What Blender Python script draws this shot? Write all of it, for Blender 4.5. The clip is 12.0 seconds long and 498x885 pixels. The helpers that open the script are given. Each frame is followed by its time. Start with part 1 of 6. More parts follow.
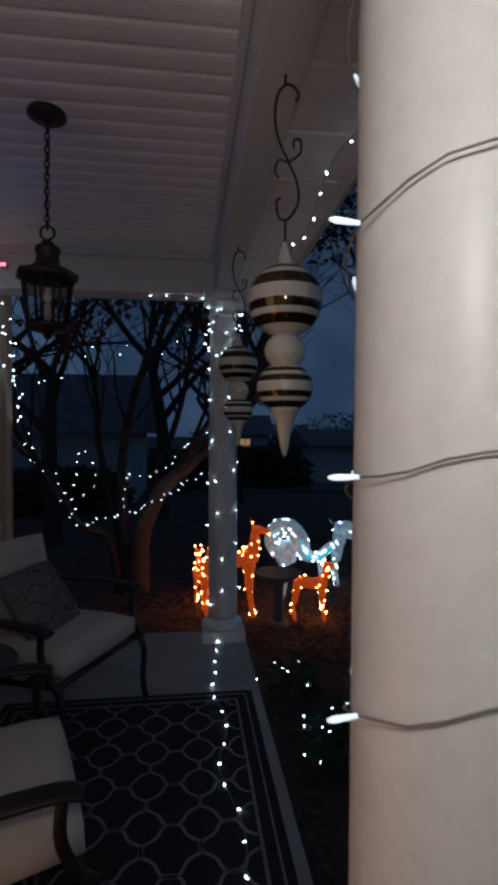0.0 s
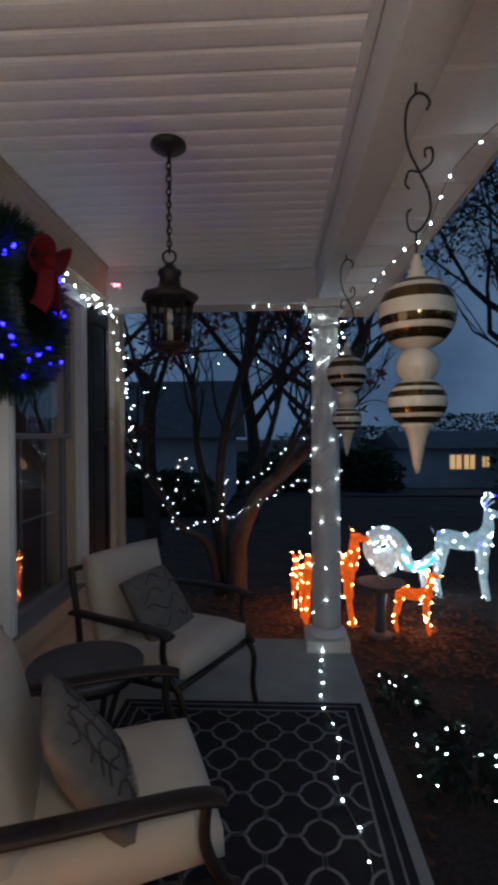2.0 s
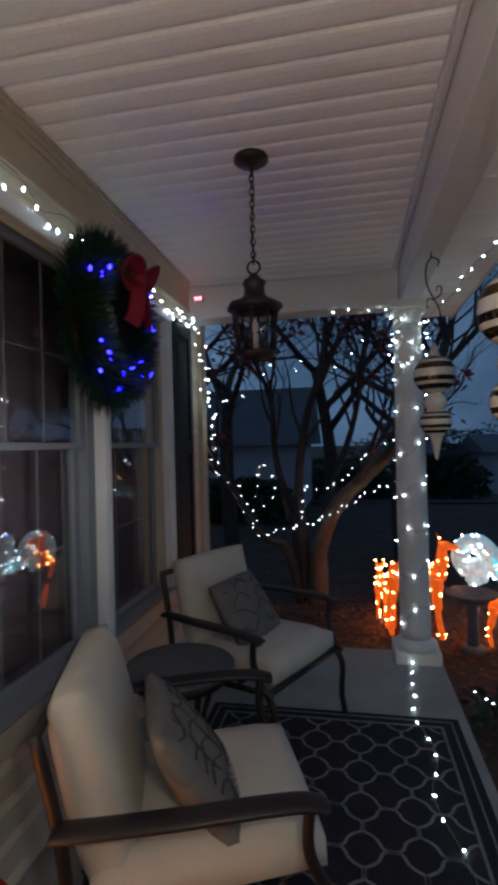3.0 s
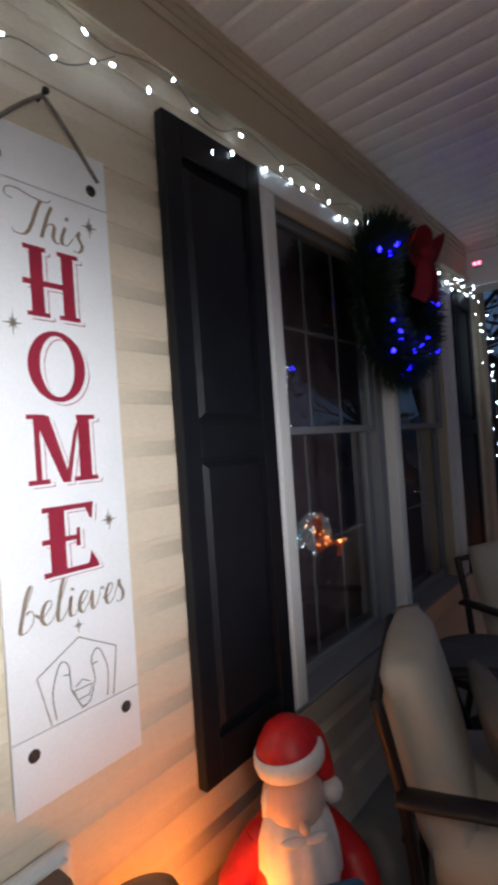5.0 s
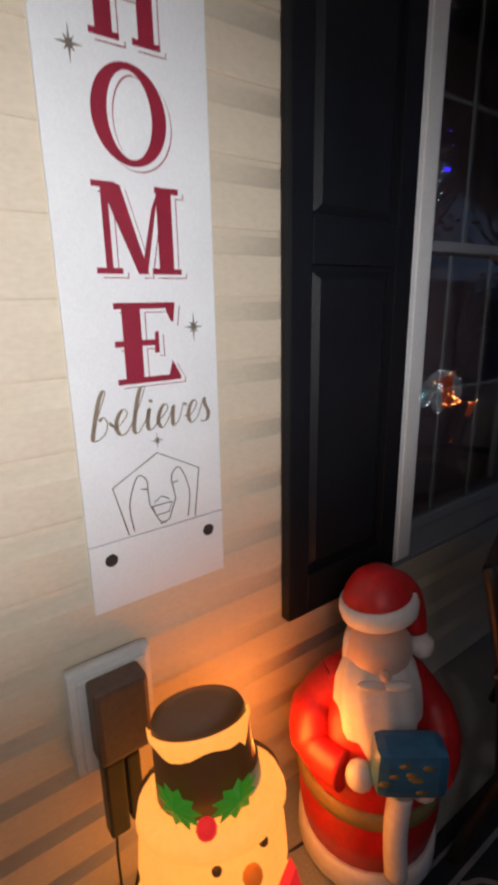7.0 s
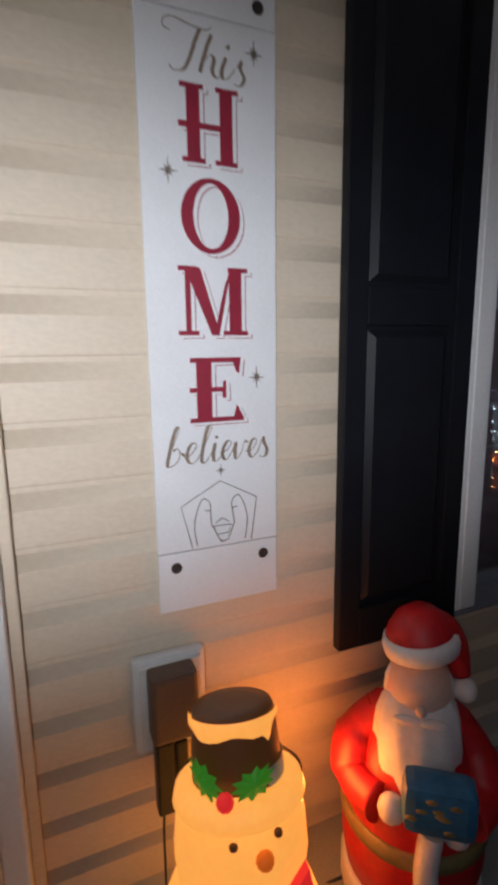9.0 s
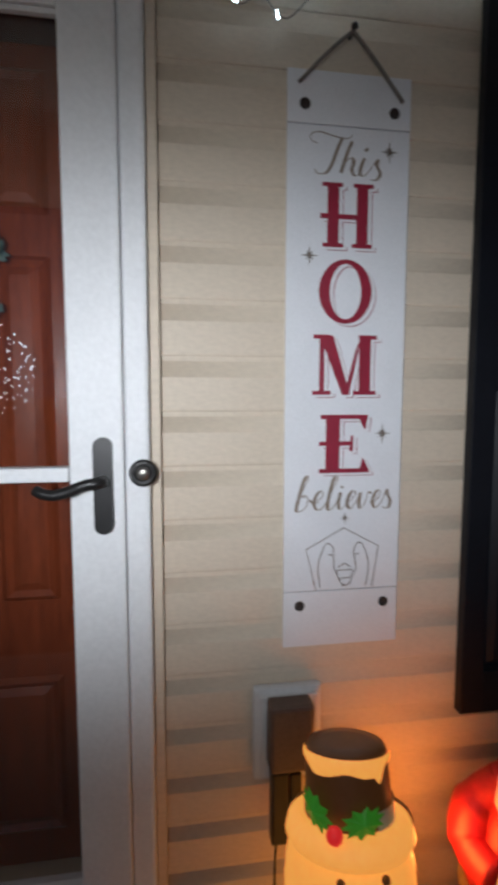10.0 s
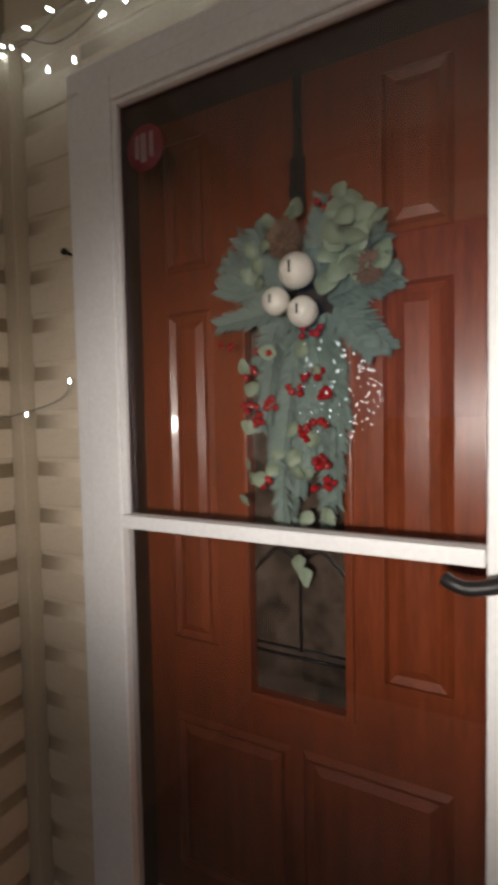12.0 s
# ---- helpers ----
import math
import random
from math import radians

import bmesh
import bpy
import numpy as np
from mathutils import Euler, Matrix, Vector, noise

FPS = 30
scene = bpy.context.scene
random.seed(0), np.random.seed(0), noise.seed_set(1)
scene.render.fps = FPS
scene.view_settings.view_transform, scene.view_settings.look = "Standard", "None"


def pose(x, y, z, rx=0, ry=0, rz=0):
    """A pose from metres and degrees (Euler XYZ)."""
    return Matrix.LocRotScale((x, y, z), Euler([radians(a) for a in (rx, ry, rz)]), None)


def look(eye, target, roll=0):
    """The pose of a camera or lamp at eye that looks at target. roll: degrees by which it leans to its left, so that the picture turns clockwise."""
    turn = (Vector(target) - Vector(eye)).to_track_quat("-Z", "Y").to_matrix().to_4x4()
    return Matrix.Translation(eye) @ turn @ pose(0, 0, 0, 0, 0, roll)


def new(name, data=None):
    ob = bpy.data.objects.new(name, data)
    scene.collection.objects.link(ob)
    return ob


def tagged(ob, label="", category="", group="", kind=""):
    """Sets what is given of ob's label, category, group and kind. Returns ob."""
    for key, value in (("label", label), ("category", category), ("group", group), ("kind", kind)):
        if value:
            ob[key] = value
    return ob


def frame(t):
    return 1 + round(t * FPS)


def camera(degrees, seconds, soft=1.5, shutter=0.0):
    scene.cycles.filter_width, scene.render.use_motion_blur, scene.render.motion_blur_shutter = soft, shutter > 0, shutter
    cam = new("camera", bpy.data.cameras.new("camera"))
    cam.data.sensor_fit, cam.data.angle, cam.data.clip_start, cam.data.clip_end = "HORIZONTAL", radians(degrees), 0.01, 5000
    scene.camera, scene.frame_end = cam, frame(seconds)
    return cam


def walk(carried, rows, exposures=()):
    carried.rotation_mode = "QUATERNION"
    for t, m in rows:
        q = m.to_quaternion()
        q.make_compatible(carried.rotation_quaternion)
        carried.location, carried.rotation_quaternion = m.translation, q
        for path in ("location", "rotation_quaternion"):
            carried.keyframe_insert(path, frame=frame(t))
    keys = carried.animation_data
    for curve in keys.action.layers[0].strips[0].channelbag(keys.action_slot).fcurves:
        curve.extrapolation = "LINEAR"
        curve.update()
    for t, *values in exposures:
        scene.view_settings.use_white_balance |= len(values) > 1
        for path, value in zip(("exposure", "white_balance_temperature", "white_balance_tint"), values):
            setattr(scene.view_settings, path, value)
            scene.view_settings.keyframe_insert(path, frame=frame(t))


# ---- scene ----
cam = camera(52.4, 12.0, soft=4.0, shutter=0.4)
PATH = [
    (0, (0.085, 1.197, 1.406), (0.321, 3.183, 1.375), 0.1),
    (0.5, (0.055, 1.241, 1.421), (0.237, 3.232, 1.407), 0.3),
    (1, (0.035, 1.236, 1.43), (0.174, 3.231, 1.444), 0.3),
    (1.5, (0.003, 1.204, 1.441), (0.06, 3.203, 1.435), 0.1),
    (2, (-0.035, 1.19, 1.445), (-0.134, 3.188, 1.425), -0.4),
    (2.5, (-0.077, 1.182, 1.446), (-0.299, 3.169, 1.446), -0.8),
    (2.7, (-0.08, 1.18, 1.445), (-0.365, 3.16, 1.45), -1.0),
    (4.3, (-0.158, 1.123, 1.414), (-1.122, 2.875, 1.441), -3.8),
    (4.5, (-0.169, 1.13, 1.422), (-1.247, 2.815, 1.439), -3.9),
    (5, (-0.238, 1.103, 1.422), (-1.503, 2.652, 1.431), -3.9),
    (5.5, (-0.254, 1.1, 1.42), (-1.656, 2.527, 1.394), -3.8),
    (6, (-0.233, 1.109, 1.401), (-1.748, 2.409, 1.278), -3.5),
    (6.5, (-0.274, 1.167, 1.365), (-1.807, 2.41, 1.042), -3.1),
    (6.7, (-0.335, 1.219, 1.351), (-1.854, 2.431, 0.881), -1.9),
    (8.3, (-0.368, 1.342, 1.229), (-2.049, 2.28, 0.686), -1.9),
    (8.5, (-0.334, 1.355, 1.236), (-2.066, 2.241, 0.772), -1.8),
    (9, (-0.149, 1.299, 1.339), (-1.958, 2.073, 0.98), -0.7),
    (9.5, (-0.05, 1.281, 1.363), (-1.949, 1.859, 1.116), -0.1),
    (10, (-0.039, 1.264, 1.368), (-2.007, 1.566, 1.185), 0.1),
    (10.5, (-0.065, 1.257, 1.389), (-2.057, 1.174, 1.233), -0.1),
    (10.7, (-0.124, 1.24, 1.386), (-2.108, 1.033, 1.25), -0.1),
    (11, (-0.159, 1.186, 1.387), (-2.123, 0.83, 1.267), -0.4),
    (11.5, (-0.203, 1.095, 1.443), (-2.101, 0.489, 1.269), -0.8),
    (12, (-0.276, 1.095, 1.428), (-2.038, 0.155, 1.331), -1.1),
]
walk(cam, [(t, look(eye, target, roll)) for t, eye, target, roll in PATH],
     [(0.0, -0.3, 6150, 11), (0.6, 0.05, 6150, 10), (1.2, 0.5, 6300, 8), (2.0, 0.76, 6600, 6), (2.7, 0.9, 6600, 5), (4.4, 0.62, 6150, 8), (5.0, 0.25, 6400, 10), (5.5, 0.05, 6500, 10), (6.0, -0.1, 6450, 10),
      (6.5, -0.15, 6700, 11), (8.5, -0.28, 6300, 11), (9.5, -0.5, 6200, 11), (10.0, -0.62, 6100, 9), (10.5, -0.7, 6000, 8), (11.0, -0.55, 6500, 9), (11.5, -0.5, 7000, 11), (12.0, -0.25, 7500, 14)])


# ---- light of the dusk, the camera's torch and the exposure ----
world = bpy.data.worlds.new("dusk")
scene.world = world
world.use_nodes = True
wn, wl = world.node_tree.nodes, world.node_tree.links
wbg = wn["Background"]
w_co = wn.new("ShaderNodeTexCoord")
w_no = wn.new("ShaderNodeTexNoise")
w_no.inputs["Scale"].default_value, w_no.inputs["Detail"].default_value = 3.0, 6.0
w_ra = wn.new("ShaderNodeValToRGB")
w_ra.color_ramp.elements[0].position, w_ra.color_ramp.elements[0].color = 0.35, (0.020, 0.040, 0.080, 1)
w_ra.color_ramp.elements[1].position, w_ra.color_ramp.elements[1].color = 0.7, (0.055, 0.095, 0.170, 1)
wl.new(w_co.outputs["Generated"], w_no.inputs["Vector"])
wl.new(w_no.outputs["Fac"], w_ra.inputs["Fac"])
wl.new(w_ra.outputs["Color"], wbg.inputs["Color"])
wbg.inputs["Strength"].default_value = 1.0

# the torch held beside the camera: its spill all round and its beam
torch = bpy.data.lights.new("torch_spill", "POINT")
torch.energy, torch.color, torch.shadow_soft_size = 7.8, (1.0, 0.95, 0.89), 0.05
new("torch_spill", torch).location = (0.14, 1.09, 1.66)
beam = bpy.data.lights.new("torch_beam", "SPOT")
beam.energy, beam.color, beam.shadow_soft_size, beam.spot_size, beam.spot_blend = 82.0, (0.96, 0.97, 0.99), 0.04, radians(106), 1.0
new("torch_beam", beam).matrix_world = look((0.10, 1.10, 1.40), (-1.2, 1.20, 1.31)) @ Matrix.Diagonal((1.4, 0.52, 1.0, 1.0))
# lamp added in the gap between the two figurines to spread orange glow on the wall
glow_fill = bpy.data.lights.new("figurine_glow_fill", "POINT")
glow_fill.energy, glow_fill.color, glow_fill.shadow_soft_size = 2.4, (1.0, 0.29, 0.045), 0.05
new("figurine_glow_fill", glow_fill).location = (-1.0, 1.845, 0.40)


# ---- materials ----
def mat(name, color, rough=0.6, metal=0.0, var=0.15, scale=8.0, fine=120.0, bump=0.1, coat=0.0, emit=None, power=0.0, stretch=(1, 1, 1), island=0.0):
    m = bpy.data.materials.new(name)
    m.use_nodes = True
    n, l = m.node_tree.nodes, m.node_tree.links
    b = n["Principled BSDF"]
    b.inputs["Roughness"].default_value, b.inputs["Metallic"].default_value = rough, metal
    b.inputs["Coat Weight"].default_value = coat
    co = n.new("ShaderNodeTexCoord")
    mp = n.new("ShaderNodeMapping")
    mp.inputs["Scale"].default_value = stretch
    l.new(co.outputs["Object"], mp.inputs["Vector"])
    big, small = n.new("ShaderNodeTexNoise"), n.new("ShaderNodeTexNoise")
    big.inputs["Scale"].default_value, small.inputs["Scale"].default_value = scale, fine
    big.inputs["Detail"].default_value, small.inputs["Detail"].default_value = 5.0, 3.0
    for t in (big, small):
        l.new(mp.outputs["Vector"], t.inputs["Vector"])
    add = n.new("ShaderNodeMath")
    add.operation = "ADD"
    l.new(big.outputs["Fac"], add.inputs[0])
    l.new(small.outputs["Fac"], add.inputs[1])
    fac = add.outputs[0]
    if island:
        geo = n.new("ShaderNodeNewGeometry")
        obi = n.new("ShaderNodeObjectInfo")
        ad2 = n.new("ShaderNodeMath")
        ad2.operation = "ADD"
        l.new(geo.outputs["Random Per Island"], ad2.inputs[0])
        l.new(obi.outputs["Random"], ad2.inputs[1])
        ma = n.new("ShaderNodeMath")
        ma.operation = "MULTIPLY_ADD"
        l.new(ad2.outputs[0], ma.inputs[0])
        ma.inputs[1].default_value = island
        l.new(fac, ma.inputs[2])
        fac = ma.outputs[0]
    rng = n.new("ShaderNodeMapRange")
    rng.inputs["From Min"].default_value, rng.inputs["From Max"].default_value = 0.7, 1.3 + island
    rng.inputs["To Min"].default_value, rng.inputs["To Max"].default_value = 1 - var, 1 + var
    l.new(fac, rng.inputs["Value"])
    mul = n.new("ShaderNodeVectorMath")
    mul.operation = "SCALE"
    mul.inputs[0].default_value = color
    l.new(rng.outputs["Result"], mul.inputs["Scale"])
    l.new(mul.outputs["Vector"], b.inputs["Base Color"])
    if bump:
        bp = n.new("ShaderNodeBump")
        bp.inputs["Strength"].default_value, bp.inputs["Distance"].default_value = bump, 0.004
        l.new(small.outputs["Fac"], bp.inputs["Height"])
        l.new(bp.outputs["Normal"], b.inputs["Normal"])
    if emit:
        b.inputs["Emission Color"].default_value, b.inputs["Emission Strength"].default_value = (*emit, 1), power
    return m


def glass_mat(name, tint, rough=0.0, base=0.045):
    m = bpy.data.materials.new(name)
    m.use_nodes = True
    n, l = m.node_tree.nodes, m.node_tree.links
    n.remove(n["Principled BSDF"])
    tr, gl, mx = n.new("ShaderNodeBsdfTransparent"), n.new("ShaderNodeBsdfGlossy"), n.new("ShaderNodeMixShader")
    lw = n.new("ShaderNodeLayerWeight")
    po = n.new("ShaderNodeMath")
    po.operation, po.inputs[1].default_value = "POWER", 4.0
    l.new(lw.outputs["Facing"], po.inputs[0])
    tr.inputs["Color"].default_value = (*tint, 1)
    gl.inputs["Roughness"].default_value = rough
    ma = n.new("ShaderNodeMath")
    ma.operation, ma.inputs[1].default_value, ma.inputs[2].default_value = "MULTIPLY_ADD", 0.85, base
    l.new(po.outputs[0], ma.inputs[0])
    l.new(ma.outputs[0], mx.inputs[0])
    l.new(tr.outputs[0], mx.inputs[1])
    l.new(gl.outputs[0], mx.inputs[2])
    l.new(mx.outputs[0], n["Material Output"].inputs["Surface"])
    return m


def glow(name, color, power):
    return mat(name, (0.8, 0.8, 0.8), 0.3, var=0.02, bump=0, emit=color, power=power)


SIDING = mat("tan_vinyl_siding", (0.63, 0.545, 0.43), 0.55, var=0.07, scale=3, fine=60, bump=0.12, stretch=(1, 0.25, 2), island=0.05)
FRIEZE = mat("tan_trim", (0.52, 0.44, 0.33), 0.5, var=0.06, scale=4, fine=70, bump=0.08)
WHITE = mat("white_painted_trim", (0.74, 0.75, 0.76), 0.5, var=0.06, scale=5, fine=90, bump=0.08)
CEIL = mat("white_vinyl_soffit", (0.87, 0.85, 0.83), 0.5, var=0.06, scale=2.5, fine=70, bump=0.06)
BEAM = mat("white_aluminium_wrap", (0.66, 0.65, 0.64), 0.45, var=0.05, scale=3, fine=60, bump=0.06)
COLUMN = mat("white_column_paint", (0.76, 0.73, 0.68), 0.42, var=0.06, scale=4, fine=50, bump=0.1)
CONCRETE = mat("porch_concrete", (0.30, 0.30, 0.28), 0.75, var=0.22, scale=3, fine=180, bump=0.25)
RUG = mat("rug_navy", (0.012, 0.013, 0.02), 0.95, var=0.35, scale=14, fine=400, bump=0.5)
RUGLINE = mat("rug_grey_yarn", (0.20, 0.20, 0.22), 0.95, var=0.25, scale=14, fine=400, bump=0.5)
CUSHION = mat("cream_canvas", (0.56, 0.51, 0.43), 0.9, var=0.1, scale=7, fine=500, bump=0.35)
PILLOW = mat("grey_pillow_cloth", (0.15, 0.14, 0.13), 0.9, var=0.25, scale=20, fine=450, bump=0.4)
STITCH = mat("dark_embroidery", (0.05, 0.045, 0.045), 0.8, var=0.2)
SILVER = mat("silver_sequin", (0.6, 0.6, 0.6), 0.25, metal=0.9, var=0.2)
BRONZE = mat("dark_bronze_metal", (0.030, 0.022, 0.020), 0.42, metal=0.4, var=0.3, scale=14, fine=200, bump=0.15)
SLATE = mat("dark_table_top", (0.10, 0.102, 0.112), 0.5, var=0.35, scale=9, fine=150, bump=0.15)
BLACK = mat("black_hardware", (0.018, 0.017, 0.017), 0.38, metal=0.3, var=0.25, scale=20, fine=200, bump=0.1)
SHUTTER = mat("black_shutter_paint", (0.008, 0.009, 0.013), 0.5, var=0.25, scale=6, fine=140, bump=0.2)
WOOD = mat("red_brown_door_wood", (0.23, 0.050, 0.018), 0.30, var=0.30, scale=5, fine=40, bump=0.15, coat=0.25, stretch=(3, 9, 0.7))
SHUTTER.node_tree.nodes["Principled BSDF"].inputs["Specular IOR Level"].default_value = 0.25
JAMB = mat("dark_brown_jamb_paint", (0.06, 0.018, 0.010), 0.5, var=0.2, scale=6, fine=60)
SIGN = mat("white_sign_board", (0.74, 0.76, 0.79), 0.5, var=0.05, scale=6, fine=200, bump=0.15)
SIGNRED = mat("crimson_paint", (0.26, 0.012, 0.035), 0.5, var=0.15, scale=20, fine=200, bump=0.05)
SIGNTAUPE = mat("taupe_paint", (0.16, 0.13, 0.11), 0.5, var=0.25, scale=25, fine=200, bump=0.05)
SIGNSCRIPT = mat("brown_script_paint", (0.23, 0.175, 0.13), 0.5, var=0.2, scale=25, fine=200, bump=0.05)
ROPE = mat("grey_jute", (0.19, 0.17, 0.15), 0.9, var=0.3, scale=60, fine=400, bump=0.4)
HOLE = mat("dark_hole", (0.035, 0.025, 0.022), 0.8, var=0.2)
FIR = mat("dark_fir_needles", (0.016, 0.045, 0.024), 0.6, var=0.45, scale=14, fine=120, bump=0, island=0.3)
FROST = mat("frosted_fir", (0.125, 0.175, 0.155), 0.65, var=0.4, scale=14, fine=120, bump=0.1, island=0.4)
EUCA = mat("eucalyptus_leaf", (0.20, 0.255, 0.18), 0.5, var=0.35, scale=14, fine=120, bump=0.1, island=0.4)
BERRY = mat("red_berry", (0.32, 0.012, 0.015), 0.22, var=0.25, scale=30, bump=0, coat=0.4)
CONE = mat("pinecone_brown", (0.15, 0.085, 0.055), 0.75, var=0.4, scale=40, fine=200, bump=0.2)
BELL = mat("white_bell_enamel", (0.72, 0.69, 0.62), 0.35, var=0.08, scale=20, fine=90, bump=0.08)
BOW = mat("red_velvet", (0.28, 0.008, 0.018), 0.75, var=0.2, scale=20, fine=400, bump=0.25)
MOULDRED = mat("red_moulded_plastic", (0.54, 0.010, 0.012), 0.45, var=0.18, scale=6, fine=60, bump=0.1, coat=0.05)
MOULDWHITE = mat("white_moulded_plastic", (0.74, 0.68, 0.66), 0.4, var=0.08, scale=8, fine=60, bump=0.12)
MOULDPINK = mat("pale_pink_plastic", (0.70, 0.47, 0.37), 0.4, var=0.06, scale=8, fine=60, bump=0.05)
MOULDBLUE = mat("blue_plastic", (0.03, 0.13, 0.26), 0.4, var=0.2, scale=12, fine=60, bump=0.08)
MOULDGOLD = mat("dull_gold_paint", (0.24, 0.17, 0.06), 0.4, var=0.2, scale=12, fine=60, bump=0.05)
SNOWGLOW = mat("lit_yellow_plastic", (0.72, 0.50, 0.20), 0.4, var=0.1, scale=8, fine=60, bump=0.05, emit=(1.0, 0.37, 0.055), power=1.15)
HATBROWN = mat("brown_hat_plastic", (0.055, 0.028, 0.016), 0.4, var=0.2, scale=10, fine=60, bump=0.05, emit=(0.5, 0.16, 0.03), power=0.08)
HOLLY = mat("green_holly_plastic", (0.02, 0.22, 0.02), 0.4, var=0.2, scale=14, fine=60, bump=0.05, emit=(0.1, 0.5, 0.03), power=0.25)
HOLLYRED = mat("lit_red_plastic", (0.5, 0.006, 0.006), 0.4, var=0.1, bump=0, emit=(1, 0.03, 0.03), power=0.7)
NOSEORANGE = mat("lit_orange_plastic", (0.6, 0.16, 0.02), 0.4, var=0.1, bump=0, emit=(1.0, 0.16, 0.01), power=0.45)
ORNWHITE = mat("ivory_gloss", (0.68, 0.63, 0.54), 0.22, var=0.06, scale=8, fine=60, bump=0.04, coat=0.5)
ORNGOLD = mat("dark_gold_mirror", (0.13, 0.085, 0.04), 0.12, metal=0.85, var=0.15, scale=8, fine=60, bump=0.03)
PLATE = mat("pale_outlet_plastic", (0.62, 0.63, 0.63), 0.45, var=0.06, fine=90)
ADAPTER = mat("brown_adapter_plastic", (0.10, 0.062, 0.047), 0.5, var=0.2, fine=90)
# white window vinyl greyed, the shade of the recess put into its colour
SASHSHADE = mat("shaded_sash_vinyl", (0.22, 0.23, 0.26), 0.5, var=0.08)
PALEBLUE = mat("pale_blue_plastic", (0.42, 0.60, 0.66), 0.4, var=0.1, bump=0)
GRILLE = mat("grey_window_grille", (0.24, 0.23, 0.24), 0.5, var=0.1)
CHROME = mat("dull_nickel", (0.32, 0.30, 0.28), 0.28, metal=0.9, var=0.2, scale=30)
WIRE = mat("clear_grey_wire", (0.20, 0.18, 0.15), 0.45, var=0.2, scale=60)
WIREGREEN = mat("dark_green_wire", (0.012, 0.02, 0.013), 0.5, var=0.2, scale=60)
BULBHUSK = mat("frosted_bulb_cap", (0.8, 0.8, 0.78), 0.3, var=0.05, bump=0)
LED = glow("cool_white_led", (0.70, 0.88, 1.0), 15.0)
LEDDIM = glow("pale_frosted_led", (0.80, 0.93, 1.0), 1.1)
LEDBLUE = glow("blue_led", (0.006, 0.004, 1.0), 20.0)
LEDRED = glow("pink_red_led", (1.0, 0.12, 0.2), 5.0)
LEDWARM = glow("warm_orange_led", (1.0, 0.40, 0.12), 36.0)
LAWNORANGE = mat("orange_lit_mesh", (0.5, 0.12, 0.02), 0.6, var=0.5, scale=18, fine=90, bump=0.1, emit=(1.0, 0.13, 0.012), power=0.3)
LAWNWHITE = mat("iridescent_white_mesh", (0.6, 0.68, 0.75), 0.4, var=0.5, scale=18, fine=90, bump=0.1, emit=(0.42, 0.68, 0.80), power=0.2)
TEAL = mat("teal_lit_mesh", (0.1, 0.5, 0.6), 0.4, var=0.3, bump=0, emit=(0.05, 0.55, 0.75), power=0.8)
BARK = mat("grey_brown_bark", (0.105, 0.075, 0.055), 0.9, var=0.4, scale=7, fine=60, bump=0.8, stretch=(1, 1, 0.3))
TWIG = mat("dark_twig_bark", (0.045, 0.035, 0.032), 0.9, var=0.4, scale=9, fine=60, bump=0.3)
REDLEAF = mat("dark_red_leaf", (0.17, 0.026, 0.024), 0.7, var=0.4, scale=5, bump=0, island=0.4)
DARKLEAF = mat("dark_withered_leaf", (0.035, 0.035, 0.024), 0.7, var=0.5, scale=5, bump=0, island=0.4)
EVERGREEN = mat("evergreen_shrub", (0.032, 0.050, 0.030), 0.7, var=0.5, scale=5, bump=0, island=0.4)
MULCH = mat("mulch_and_lawn", (0.055, 0.034, 0.026), 0.95, var=0.6, scale=2.2, fine=45, bump=0.9)
FALLEN = mat("fallen_leaf", (0.12, 0.045, 0.022), 0.8, var=0.6, scale=9, bump=0, island=0.6)
ROAD = mat("street_asphalt", (0.05, 0.05, 0.055), 0.8, var=0.25, scale=2, fine=60, bump=0.3)
FARWALL = mat("grey_house_wall", (0.38, 0.42, 0.46), 0.8, var=0.15, scale=1.5, fine=20, bump=0.2)
FARROOF = mat("dark_shingle", (0.10, 0.105, 0.12), 0.9, var=0.3, scale=3, fine=30, bump=0.4)
FARLIT = glow("lit_far_window", (1.0, 0.60, 0.20), 0.34)
STONE = mat("grey_cast_stone", (0.15, 0.155, 0.16), 0.85, var=0.3, scale=9, fine=90, bump=0.4)
ROOM = mat("dim_room_paint", (0.34, 0.24, 0.27), 0.9, var=0.2)
DOORLITE = mat("brown_leaded_glass", (0.085, 0.062, 0.048), 0.22, var=0.6, scale=9, fine=26, bump=0.5, coat=0.3)
DECAL = mat("red_decal", (0.20, 0.025, 0.035), 0.5, var=0.1)
DECALWHITE = mat("pale_decal", (0.26, 0.18, 0.19), 0.5, var=0.1)
LANTERNGLASS = glass_mat("lantern_glass", (0.75, 0.75, 0.72))
PANE = glass_mat("window_glass", (0.90, 0.91, 0.91), 0.0, 0.10)
STORM = glass_mat("storm_door_glass", (0.93, 0.93, 0.93), 0.0, 0.06)


# ---- mesh helpers ----
def box(bm, a, b, bevel=0.0, mi=0):
    got = bmesh.ops.create_cube(bm, size=1.0)
    vs = got["verts"]
    for v in vs:
        v.co = Vector([(a[i] + b[i]) / 2 + v.co[i] * abs(b[i] - a[i]) for i in range(3)])
    fs = {f for v in vs for f in v.link_faces}
    for f in fs:
        f.material_index = mi
    if bevel:
        es = {e for v in vs for e in v.link_edges}
        bmesh.ops.bevel(bm, geom=list(es), offset=bevel, segments=2, affect="EDGES", profile=0.6, material=mi)
    return bm


